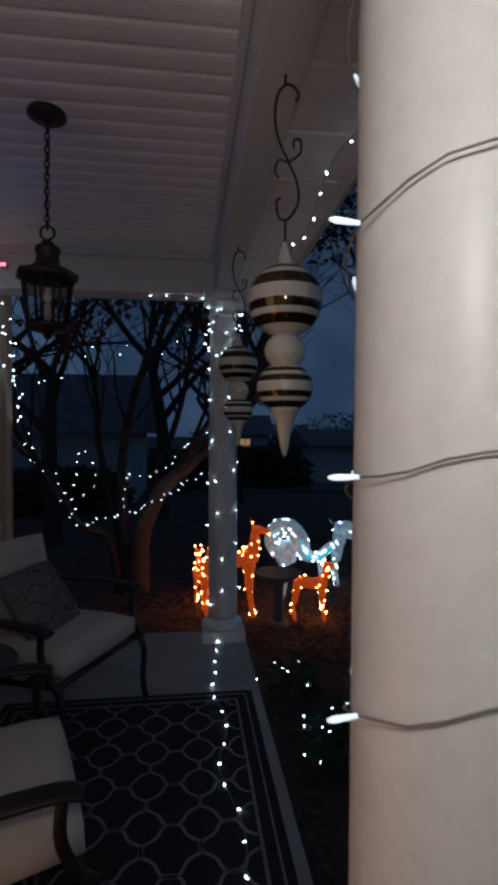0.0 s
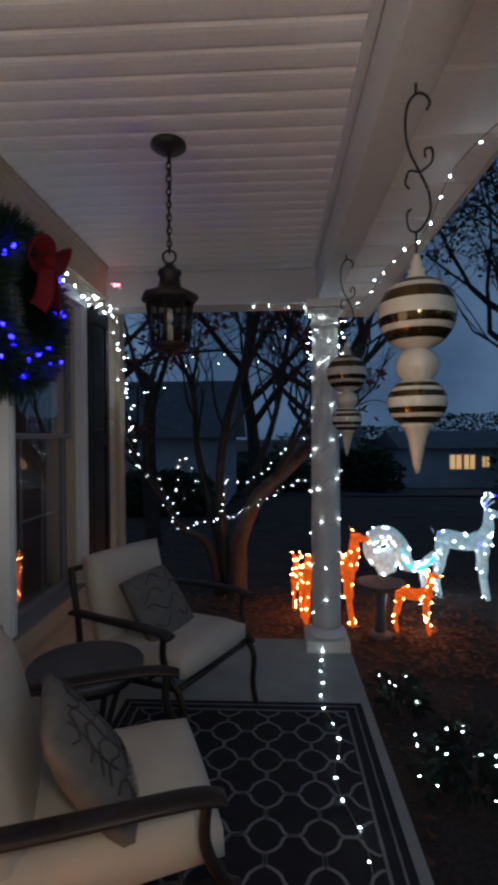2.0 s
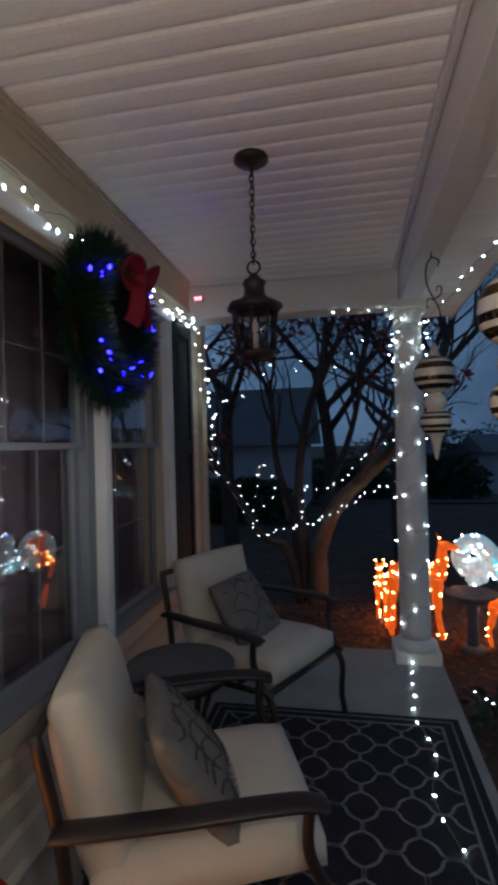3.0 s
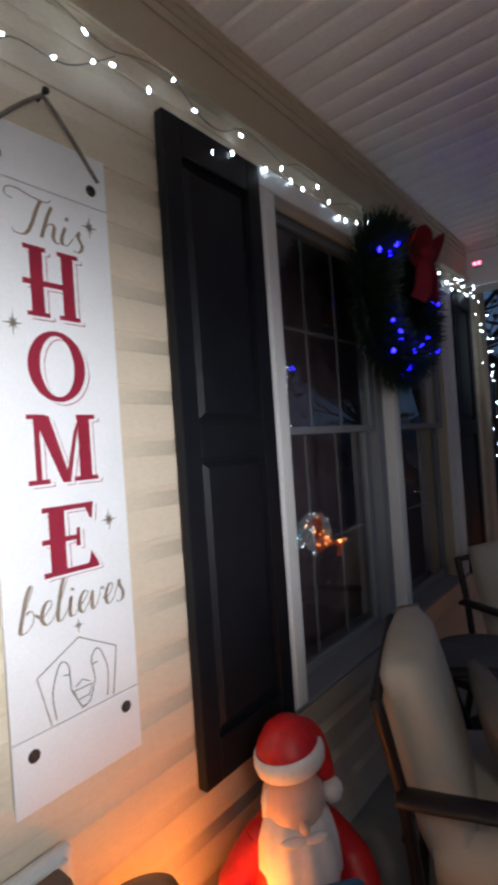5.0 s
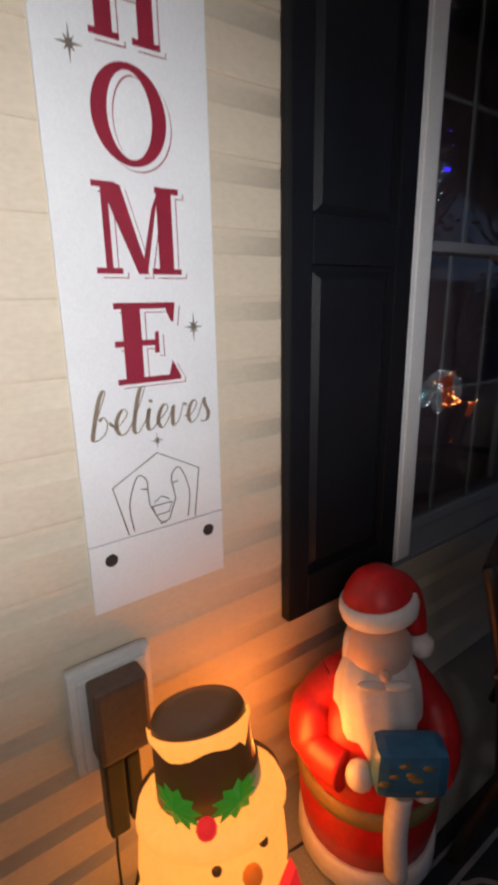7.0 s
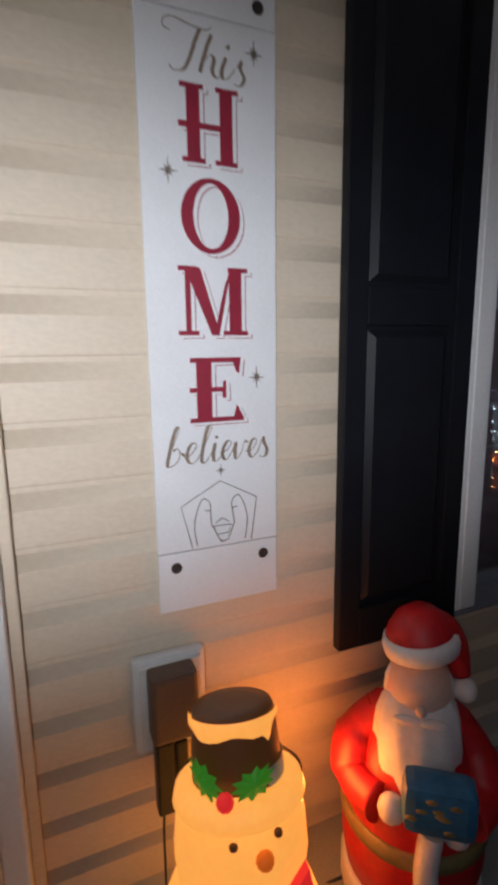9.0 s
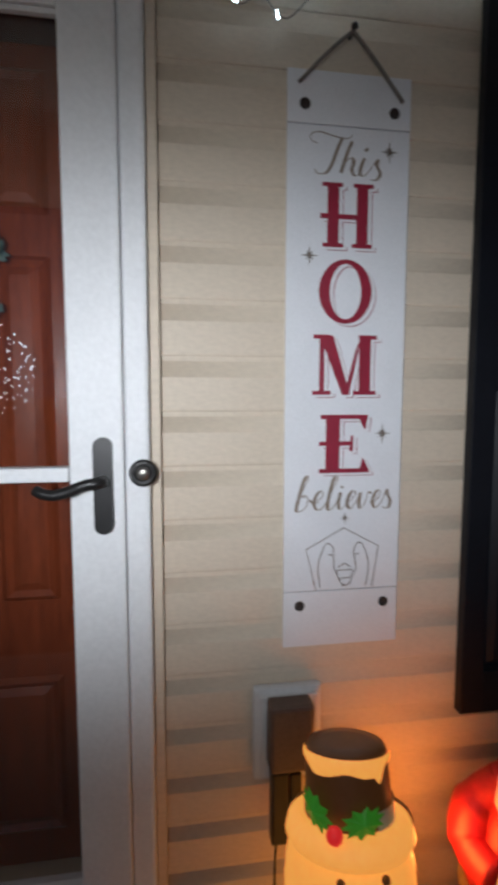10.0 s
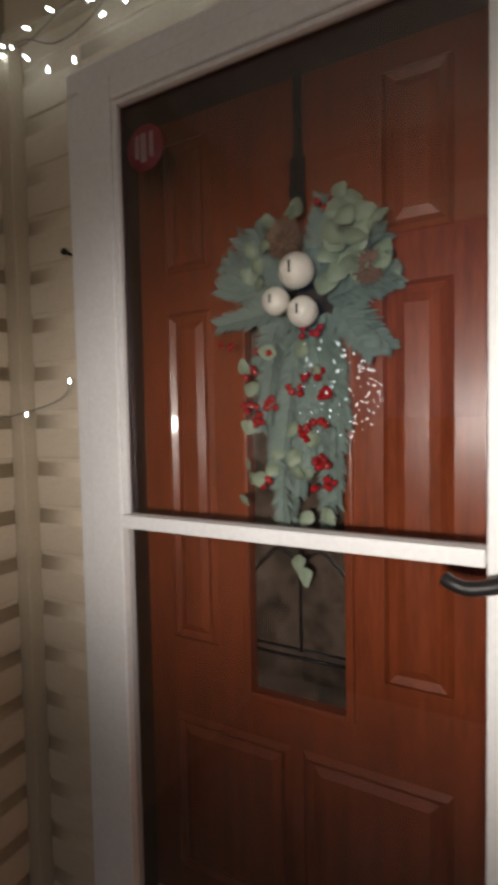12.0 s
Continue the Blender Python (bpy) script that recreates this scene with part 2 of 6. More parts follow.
def frame_of(d):
    d = d.normalized()
    s = Vector((0, 0, 1)) if abs(d.z) < 0.9 else Vector((1, 0, 0))
    u = d.cross(s).normalized()
    return u, d.cross(u).normalized()


def tube(bm, pts, rad, seg=8, mi=0, cap=True, flat=1.0):
    """A round tube along points; rad is one radius or one for each point."""
    pts = [Vector(p) for p in pts]
    rads = rad if isinstance(rad, (list, tuple)) else [rad] * len(pts)
    rings, u = [], None
    for i, p in enumerate(pts):
        d = (pts[min(i + 1, len(pts) - 1)] - pts[max(i - 1, 0)])
        if d.length < 1e-9:
            d = Vector((0, 0, 1))
        d.normalize()
        if u is None:
            u, w = frame_of(d)
        u = (u - d * u.dot(d)).normalized()
        w = d.cross(u)
        rings.append([bm.verts.new(p + rads[i] * (math.cos(k * math.tau / seg) * u + flat * math.sin(k * math.tau / seg) * w)) for k in range(seg)])
    for a, b in zip(rings, rings[1:]):
        for k in range(seg):
            f = bm.faces.new((a[k], a[(k + 1) % seg], b[(k + 1) % seg], b[k]))
            f.material_index, f.smooth = mi, True
    if cap:
        for r in (rings[0][::-1], rings[-1]):
            f = bm.faces.new(r)
            f.material_index = mi
    return bm


def lathe(bm, prof, seg=32, at=(0, 0, 0), mi=None, m=None, squash=1.0):
    """Turn (radius, height) pairs round z; mi: a material index for each band."""
    at = Vector(at)
    rings = []
    for r, z in prof:
        ring = []
        for k in range(seg):
            p = Vector((r * math.cos(k * math.tau / seg), squash * r * math.sin(k * math.tau / seg), z))
            ring.append(bm.verts.new((m @ p if m else p) + at))
        rings.append(ring)
    for j, (a, b) in enumerate(zip(rings, rings[1:])):
        for k in range(seg):
            f = bm.faces.new((a[k], a[(k + 1) % seg], b[(k + 1) % seg], b[k]))
            f.smooth = True
            f.material_index = mi[j] if mi else 0
    for ring, j in ((rings[0][::-1], 0), (rings[-1], -1)):
        f = bm.faces.new(ring)
        f.material_index = mi[j] if mi else 0
    return bm


def ball(bm, c, r, mi=0, sub=2, scale=(1, 1, 1)):
    got = bmesh.ops.create_icosphere(bm, subdivisions=sub, radius=r)
    for v in got["verts"]:
        v.co = Vector((v.co.x * scale[0], v.co.y * scale[1], v.co.z * scale[2])) + Vector(c)
        for f in v.link_faces:
            f.material_index, f.smooth = mi, True
    return bm


def extrude(bm, outline, d, mi=0):
    """A solid from a flat closed outline pushed along d."""
    a = [bm.verts.new(Vector(p)) for p in outline]
    b = [bm.verts.new(Vector(p) + Vector(d)) for p in outline]
    n = len(a)
    fs = [bm.faces.new(a[::-1]), bm.faces.new(b)]
    fs += [bm.faces.new((a[i], a[(i + 1) % n], b[(i + 1) % n], b[i])) for i in range(n)]
    for f in fs:
        f.material_index = mi
    bmesh.ops.recalc_face_normals(bm, faces=fs)
    return bm


def data_of(name, bm, mats):
    me = bpy.data.meshes.new(name)
    bm.to_mesh(me)
    bm.free()
    for m in (mats if isinstance(mats, (list, tuple)) else [mats]):
        me.materials.append(m)
    return me


def part(name, bm, mats, parent, label=""):
    ob = new(name, data_of(name, bm, mats))
    ob.parent = parent
    return tagged(ob, label)


def piece(name, data, parent, m):
    ob = new(name, data)
    ob.parent = parent
    ob.matrix_local = m
    return ob


def thing(name, label, category, m=None, group="", kind=""):
    ob = new(name)
    ob.empty_display_size = 0.1
    if m is not None:
        ob.matrix_world = m
    return tagged(ob, label, category, group, kind)


def solo(name, bm, mats, label, category="", kind="", m=None, group=""):
    ob = new(name, data_of(name, bm, mats))
    if m is not None:
        ob.matrix_world = m
    return tagged(ob, label, category, group, kind)


def B():
    return bmesh.new()


def bow_path(a, b, sag, n=10):
    a, b = Vector(a), Vector(b)
    return [a.lerp(b, i / n) + Vector((0, 0, -sag * 4 * (i / n) * (1 - i / n))) for i in range(n + 1)]


def along(pts, step, start=0.0):
    """Points at even steps along a line of points."""
    pts = [Vector(p) for p in pts]
    out, left = [], start
    for a, b in zip(pts, pts[1:]):
        d = (b - a).length
        while left <= d:
            out.append(a.lerp(b, left / d if d else 0))
            left += step
        left -= d
    return out


def smooth(pts, n=6):
    """A rounder line through points."""
    pts = [Vector(p) for p in pts]
    out = []
    for i in range(len(pts) - 1):
        p0, p1, p2, p3 = pts[max(i - 1, 0)], pts[i], pts[i + 1], pts[min(i + 2, len(pts) - 1)]
        for k in range(n):
            t = k / n
            out.append(0.5 * ((2 * p1) + (p2 - p0) * t + (2 * p0 - 5 * p1 + 4 * p2 - p3) * t * t + (3 * p1 - p0 - 3 * p2 + p3) * t ** 3))
    return out + [pts[-1]]


# ---- the porch's large structure ----
XW, YC, YE = -1.2, -0.085, 5.0          # face of the siding, inner corner, end of the house
ZC, ZB = 2.63, 2.37                    # ceiling and underside of the beams
XE, YF = 0.475, 4.82                   # edges of the porch slab

bm = B()
for a, b in (((-1.36, -0.4, -0.3), (-1.222, 0.21, 3.0)), ((-1.36, 0.21, 2.18), (-1.222, 1.166, 3.0)), ((-1.36, 0.21, -0.3), (-1.222, 1.166, 0.14)),
             ((-1.36, 1.166, -0.3), (-1.222, 2.49, 3.0)), ((-1.36, 2.49, -0.3), (-1.222, 4.15, 0.56)), ((-1.36, 2.49, 2.28), (-1.222, 4.15, 3.0)),
             ((-1.36, 4.15, -0.3), (-1.222, YE, 3.0))):
    box(bm, a, b)
wall_house = solo("wall_house", bm, FRIEZE, "house wall clad in tan vinyl siding", "wall", "structure")
bm = box(B(), (-1.36, -0.5, -0.3), (0.9, YC - 0.022, 3.0))
wall_side = solo("wall_side", bm, FRIEZE, "short side wall clad in tan vinyl siding", "wall", "structure")
bm = box(B(), (-6.0, YE - 0.14, -1.2), (-1.36, YE, 3.0))
wall_end = solo("wall_end", bm, FRIEZE, "end wall of the house", "wall", "structure")

bm = box(B(), (-1.3, -0.3, -0.32), (XE, YF, 0.0), 0.012)
solo("floor", bm, CONCRETE, "smooth grey concrete porch slab", "floor", "structure")

# ceiling of soffit boards running across the porch, with the boards in one mesh
bm = B()
y = -0.2
while y < 4.64:
    prof = [(0, 0.011), (0.010, 0.001), (0.024, -0.002), (0.0508, -0.003), (0.0776, -0.002), (0.0916, 0.001), (0.1016, 0.011)]
    for (u0, z0), (u1, z1) in zip(prof, prof[1:]):
        vs = [bm.verts.new((x, y + u, ZC + z)) for x, u, z in ((-1.22, u0, z0), (0.3, u0, z0), (0.3, u1, z1), (-1.22, u1, z1))]
        bm.faces.new(vs)
    y += 0.1016
box(bm, (-1.36, -0.5, ZC + 0.012), (0.9, 5.3, ZC + 0.06))
solo("ceiling", bm, CEIL, "white ribbed vinyl soffit ceiling", "ceiling", "structure")

# beams: along the open side, across the far end
bm = box(B(), (0.265, -0.19, ZB), (0.40, 4.86, ZC + 0.011), 0.004)
box(bm, (0.235, -0.19, ZC - 0.045), (0.264, 4.66, ZC - 0.001), 0.008)
solo("beam_side", bm, BEAM, "white wrapped porch beam along the open side", "beam", "structure")
bm = box(B(), (-1.20, 4.66, ZB - 0.012), (0.262, 4.86, ZC + 0.010), 0.004)
box(bm, (-1.19, 4.632, ZC - 0.045), (0.232, 4.658, ZC - 0.001), 0.008)
solo("beam_end", bm, BEAM, "white wrapped porch beam across the far end", "beam", "structure")

# soffit of the eaves with its fascia
bm = B()
y = -0.19
while y < 5.2:
    prof = [(0, 0.010), (0.01, 0.0), (0.29, 0.0), (0.30, 0.010)]
    for (u0, z0), (u1, z1) in zip(prof, prof[1:]):
        bm.faces.new([bm.verts.new((x, y + u, ZB + 0.012 + z)) for x, u, z in ((0.402, u0, z0), (0.70, u0, z0), (0.70, u1, z1), (0.402, u1, z1))])
    y += 0.30
box(bm, (0.402, -0.19, ZB + 0.025), (0.70, 5.2, ZB + 0.05))
solo("eaves_soffit", bm, CEIL, "white vented eaves soffit", "soffit", "structure")
bm = box(B(), (0.702, -0.19, ZB + 0.006), (0.718, 5.3, ZB + 0.12), 0.004)
solo("trim_fascia", bm, BEAM, "white fascia along the eaves", "trim", "structure")
bm = extrude(B(), [(0.76, -0.5, 2.50), (0.76, -0.5, 2.53), (-1.4, -0.5, 3.5), (-1.4, -0.5, 3.45)], (0, 5.9, 0))
solo("porch_roof", bm, FARROOF, "dark shingled porch roof", "roof", "structure")

# frieze board, crown and corner posts on the house wall
bm = box(B(), (-1.221, YC, 2.405), (-1.186, 4.655, 2.63), 0.004)
box(bm, (-1.185, YC, 2.405), (-1.176, 4.655, 2.425), 0.003)
for z0, z1, x1 in ((2.545, 2.575, -1.180), (2.576, 2.603, -1.174), (2.604, 2.629, -1.166)):
    box(bm, (-1.185, YC, z0), (x1, 4.655, z1), 0.005)
solo("trim_frieze", bm, FRIEZE, "tan frieze board and crown under the ceiling", "trim", "structure")
bm = box(B(), (-1.221, YC - 0.021, 0.0), (-1.172, YC + 0.028, 2.404), 0.004)
solo("trim_inner_corner", bm, FRIEZE, "tan inside corner post of the siding", "trim", "structure")
bm = box(B(), (-1.221, 4.90, -0.3), (-1.178, 5.005, 2.63), 0.006)
box(bm, (-1.30, 5.006, -0.3), (-1.178, 5.03, 2.63), 0.006)
solo("trim_outer_corner", bm, FRIEZE, "tan outside corner post of the house", "trim", "structure")


# ---- columns ----
def column(x, y, label):
    th = thing("porch_column", label, "column", pose(x, y, 0), "porch columns")
    part("plinth", box(B(), (-0.145, -0.145, 0), (0.145, 0.145, 0.075), 0.006), COLUMN, th)
    part("base_ring", lathe(B(), [(0.10, 0.076), (0.132, 0.08), (0.138, 0.098), (0.13, 0.115), (0.112, 0.122), (0.104, 0.14)], 40), COLUMN, th)
    prof = [(0.1, 0.141)] + [(0.099 - 0.012 * max(0, (z - 0.8) / 1.5) ** 1.3, z) for z in np.linspace(0.2, 2.20, 12)]
    part("shaft", lathe(B(), prof, 48), COLUMN, th)
    part("capital", lathe(B(), [(0.088, 2.201), (0.100, 2.21), (0.100, 2.225), (0.09, 2.235), (0.092, 2.28), (0.118, 2.30), (0.122, 2.315)], 40), COLUMN, th)
    part("abacus", box(B(), (-0.13, -0.13, 2.316), (0.13, 0.13, ZB - 0.001), 0.005), COLUMN, th)
    return th


NEAR, FAR = (0.33, 1.63), (0.32, 4.72)
column(*NEAR, "white round porch column wrapped with a light string")
column(*FAR, "white round porch column at the porch's far corner")


# ---- windows ----
def sash(th, y0, y1, z0, z1, x, name):
    fr, lo, hi = 0.045, (0.028 if name == "upper_sash" else 0.034), (0.028 if name == "lower_sash" else 0.04)
    s = B()
    for a, b in (((x, y0, z0), (x + 0.03, y0 + fr, z1)), ((x, y1 - fr, z0), (x + 0.03, y1, z1)), ((x, y0 + fr, z0), (x + 0.03, y1 - fr, z0 + lo)), ((x, y0 + fr, z1 - hi), (x + 0.03, y1 - fr, z1))):
        box(s, a, b, 0.003)
    fp = part(name, s, SASHSHADE, th)
    ya, yb, za, zb = y0 + fr, y1 - fr, z0 + lo, z1 - hi
    pn = part("pane", box(B(), (x + 0.012, ya, za), (x + 0.016, yb, zb)), PANE, fp)
    pn.visible_shadow = False
    for k in (1, 2):
        yy = ya + (yb - ya) * k / 3
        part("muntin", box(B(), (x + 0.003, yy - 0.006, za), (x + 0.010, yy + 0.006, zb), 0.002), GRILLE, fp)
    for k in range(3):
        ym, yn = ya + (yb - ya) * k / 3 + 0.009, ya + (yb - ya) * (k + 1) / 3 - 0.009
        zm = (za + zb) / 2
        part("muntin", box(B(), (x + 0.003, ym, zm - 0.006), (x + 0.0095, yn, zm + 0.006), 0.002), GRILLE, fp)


W0, W1, M0, M1 = 2.388, 4.25, 3.315, 3.375
win = thing("window_1", "white twin sash window with small panes, dark inside", "window", pose(-0.016, 0, 0), kind="structure")
for nm, y0, y1 in (("casing", W0, 2.47), ("mullion", M0, M1), ("casing", 4.165, W1)):
    c = box(B(), (-1.30, y0, 0.575), (-1.160, y1, 2.235), 0.006)
    box(c, (-1.1605, y0 + 0.016, 0.58), (-1.155, y1 - 0.016, 2.23), 0.003)
    part(nm, c, WHITE, win)
part("head_casing", box(B(), (-1.30, W0, 2.236), (-1.158, W1, 2.305), 0.006), WHITE, win)
# sill and filler are coloured dark like the sashes, in place of shade
part("sill", box(B(), (-1.30, W0 - 0.004, 0.558), (-1.158, W1 + 0.012, 0.574), 0.005), SASHSHADE, win)
part("mullion_filler", box(B(), (-1.30, 3.251, 0.575), (-1.215, M0 - 0.001, 2.235), 0.004), SASHSHADE, win)
for y0, y1 in ((2.471, 3.250), (M1 + 0.001, 4.164)):
    sash(win, y0, y1, 1.446, 2.235, -1.255, "upper_sash")
    sash(win, y0, y1, 0.575, 1.474, -1.29, "lower_sash")

# dim room behind the windows
bm = B()
box(bm, (-2.0, 1.9, 0.2), (-1.9, 4.85, 2.7))
for a, b in (((-1.9, 1.9, 0.1), (-1.37, 4.85, 0.2)), ((-1.9, 1.9, 2.7), (-1.37, 4.85, 2.8)), ((-1.9, 1.85, 0.2), (-1.37, 1.9, 2.7)), ((-1.9, 4.8, 0.2), (-1.37, 4.85, 2.7))):
    box(bm, a, b)
solo("wall_room", bm, ROOM, "dim room behind the windows", "wall", "structure")


# ---- shutters ----
def shutter(y0, y1, label):
    th = thing("shutter", label, "shutter", pose(XW, (y0 + y1) / 2, 0.555), "window shutters")
    h, w = 1.735, (y1 - y0) / 2
    st = 0.062
    for nm, a, b in (("stile", (0.0, -w, 0), (0.03, -w + st, h)), ("stile", (0.0, w - st, 0), (0.03, w, h)),
                     ("rail", (0.0, -w + st, 0), (0.03, w - st, 0.11)), ("rail", (0.0, -w + st, h - 0.10), (0.03, w - st, h)), ("rail", (0.0, -w + st, 0.84), (0.03, w - st, 0.93))):
        part(nm, box(B(), a, b, 0.004), SHUTTER, th)
    for za, zb in ((0.11, 0.84), (0.93, h - 0.10)):
        p = box(B(), (0.002, -w + st, za), (0.012, w - st, zb))
        o, i = [(-w + st + 0.012, za + 0.012), (w - st - 0.012, zb - 0.012)], [(-w + st + 0.03, za + 0.03), (w - st - 0.03, zb - 0.03)]
        a = [p.verts.new((0.0125, yy, zz)) for yy, zz in ((o[0][0], o[0][1]), (o[1][0], o[0][1]), (o[1][0], o[1][1]), (o[0][0], o[1][1]))]
        b = [p.verts.new((0.024, yy, zz)) for yy, zz in ((i[0][0], i[0][1]), (i[1][0], i[0][1]), (i[1][0], i[1][1]), (i[0][0], i[1][1]))]
        for k in range(4):
            p.faces.new((a[k], a[(k + 1) % 4], b[(k + 1) % 4], b[k]))
        p.faces.new(b)
        part("panel", p, SHUTTER, th)
    return th


shutter(1.985, 2.383, "black two-panel shutter beside the window and the hanging sign")
shutter(4.258, 4.64, "black two-panel shutter at the far side of the window")


# ---- entry door with its storm door ----
fr = thing("door_frame", "white painted door frame and casing", "door frame", kind="structure")
for a, b, c, d in (((-1.222, 0.176, 0.14), (-1.140, 0.2270, 2.165), 0.152, 0.1755), ((-1.222, 1.1650, 0.14), (-1.140, 1.217, 2.165), 1.2175, 1.241)):
    part("casing", box(B(), a, b, 0.008), WHITE, fr)
    part("siding_channel", box(B(), (-1.222, c, 0.14), (-1.180, d, 2.214), 0.004), SIDING, fr, "tan vinyl channel beside the casing")
part("head_casing", box(B(), (-1.222, 0.176, 2.166), (-1.138, 1.217, 2.218), 0.008), WHITE, fr)
for a, b in (((-1.40, 0.2105, 0.14), (-1.223, 0.222, 2.178)), ((-1.40, 1.154, 0.14), (-1.223, 1.1655, 2.178)), ((-1.40, 0.223, 2.165), (-1.223, 1.153, 2.178)), ((-1.40, 0.212, 0.05), (-1.14, 1.164, 0.139))):
    part("jamb", box(B(), a, b, 0.003), JAMB, fr, "dark brown jamb")

sd = thing("storm_door", "white full-view glass storm door with a middle bar", "door")
for nm, a, b in (("stile", (-1.165, 0.228, 0.15), (-1.125, 0.319, 2.164)), ("stile", (-1.165, 1.053, 0.15), (-1.125, 1.164, 2.164)),
                 ("top_rail", (-1.165, 0.320, 2.112), (-1.125, 1.052, 2.164)), ("bottom_rail", (-1.165, 0.320, 0.15), (-1.125, 1.052, 0.27)),
                 ("middle_bar", (-1.162, 0.320, 1.189), (-1.121, 1.052, 1.219))):
    part(nm, box(B(), a, b, 0.005), WHITE, sd)
for za, zb in ((0.271, 1.188), (1.220, 2.111)):
    p = part("glass_pane", box(B(), (-1.149, 0.320, za), (-1.145, 1.052, zb)), STORM, sd)
    p.visible_shadow = False
g = B()
for a, b in (((-1.144, 0.320, 1.220), (-1.130, 0.332, 2.111)), ((-1.144, 0.333, 2.100), (-1.130, 1.052, 2.111))):
    box(g, a, b, 0.003)
part("glazing_bead", g, WHITE, sd)
hd = part("handle_plate", extrude(B(), [(-1.124, 1.122 + 0.020 * math.cos(a), (1.262 if math.sin(a) > 0 else 1.098) + 0.020 * math.sin(a)) for a in [math.tau * k / 24 for k in range(24)]], (0.014, 0, 0)), BLACK, sd, "black rounded handle plate")
lv = tube(B(), smooth([(-1.11, 1.122, 1.192), (-1.075, 1.121, 1.194), (-1.068, 1.09, 1.190), (-1.068, 1.06, 1.178), (-1.068, 1.03, 1.172), (-1.07, 1.008, 1.177), (-1.075, 0.998, 1.182)]), [0.012] * 12 + [0.0115] * 13 + [0.011] * 12, 12)
part("lever", lv, BLACK, hd, "black curved lever")
dec = part("round_decal", lathe(B(), [(0.0005, 0), (0.048, 0), (0.048, 0.0015), (0.0005, 0.0015)], 32, m=Matrix.Rotation(radians(90), 4, "Y"), at=(-1.1445, 0.398, 2.0)), DECAL, sd, "round red decal")
for dy, dz, w, h in ((-0.018, 0.004, 0.008, 0.024), (0.0, 0.0, 0.011, 0.03), (0.02, 0.004, 0.008, 0.026)):
    part("decal_bar", box(B(), (-1.1425, 0.398 + dy - w, 2.0 + dz - h), (-1.142, 0.398 + dy + w / 3, 2.0 + dz + h)), DECALWHITE, dec)

bell = thing("doorbell", "round dull metal doorbell button on the door casing", "doorbell", pose(-1.1395, 1.203, 1.203))
part("rim", lathe(B(), [(0.028, 0), (0.030, 0.006), (0.026, 0.012), (0.018, 0.012), (0.016, 0.008)], 32, m=Matrix.Rotation(radians(90), 4, "Y")), BLACK, bell)
part("button", lathe(B(), [(0.0155, 0.006), (0.0145, 0.015), (0.008, 0.018), (0.001, 0.0185)], 24, m=Matrix.Rotation(radians(90), 4, "Y")), CHROME, bell, "dull metal button")

dr = thing("entry_door", "red-brown wooden entry door with raised panels and a narrow leaded window", "door")
XD = -1.33
bm = B()
for a, b in (((XD - 0.045, 0.223, 0.15), (XD, 0.532, 2.164)), ((XD - 0.045, 0.768, 0.15), (XD, 1.153, 2.164)), ((XD - 0.045, 0.532, 0.15), (XD, 0.768, 0.768)), ((XD - 0.045, 0.532, 1.74), (XD, 0.768, 2.164))):
    box(bm, a, b)
part("slab", bm, WOOD, dr)


def raised_panel(y0, y1, z0, z1):
    p = B()
    for (a0, b0, c0, d0, xa), (a1, b1, c1, d1, xb) in ((((y0, y1, z0, z1, 0.001)), (y0 + 0.012, y1 - 0.012, z0 + 0.012, z1 - 0.012, 0.012)), ((y0 + 0.012, y1 - 0.012, z0 + 0.012, z1 - 0.012, 0.012), (y0 + 0.026, y1 - 0.026, z0 + 0.026, z1 - 0.026, 0.003)), ((y0 + 0.026, y1 - 0.026, z0 + 0.026, z1 - 0.026, 0.003), (y0 + 0.045, y1 - 0.045, z0 + 0.045, z1 - 0.045, 0.011))):
        o = [p.verts.new((XD + xa, yy, zz)) for yy, zz in ((a0, c0), (b0, c0), (b0, d0), (a0, d0))]
        i = [p.verts.new((XD + xb, yy, zz)) for yy, zz in ((a1, c1), (b1, c1), (b1, d1), (a1, d1))]
        for k in range(4):
            p.faces.new((o[k], o[(k + 1) % 4], i[(k + 1) % 4], i[k]))
        last = i
    p.faces.new(last)
    bmesh.ops.recalc_face_normals(p, faces=p.faces[:])
    part("raised_panel", p, WOOD, dr)


for y0, y1, z0, z1 in ((0.305, 0.440, 0.86, 1.695), (0.848, 0.985, 0.86, 1.695), (0.305, 0.440, 1.79, 2.11), (0.848, 0.985, 1.79, 2.11), (0.305, 0.63, 0.24, 0.66), (0.66, 0.985, 0.24, 0.66)):
    raised_panel(y0, y1, z0, z1)
bm = B()
for a, b in (((XD, 0.515, 0.755), (XD + 0.014, 0.5341, 1.76)), ((XD, 0.7661, 0.755), (XD + 0.014, 0.785, 1.76)), ((XD, 0.535, 0.755), (XD + 0.014, 0.765, 0.7721)), ((XD, 0.535, 1.74), (XD + 0.014, 0.765, 1.76))):
    box(bm, a, b, 0.005)
lite = part("window_frame", bm, WOOD, dr)
part("pane", box(B(), (XD - 0.028, 0.5331, 0.769), (XD - 0.022, 0.7671, 1.739)), DOORLITE, lite, "dark leaded glass")
lead = B()
tube(lead, [(XD - 0.02, 0.65, 0.88), (XD - 0.02, 0.65, 1.72)], 0.004, 6)
tube(lead, [(XD - 0.02, 0.5341, 0.865), (XD - 0.02, 0.7661, 0.865)], 0.004, 6)
tube(lead, [(XD - 0.02, 0.5341, 0.885), (XD - 0.02, 0.7661, 0.885)], 0.003, 6)
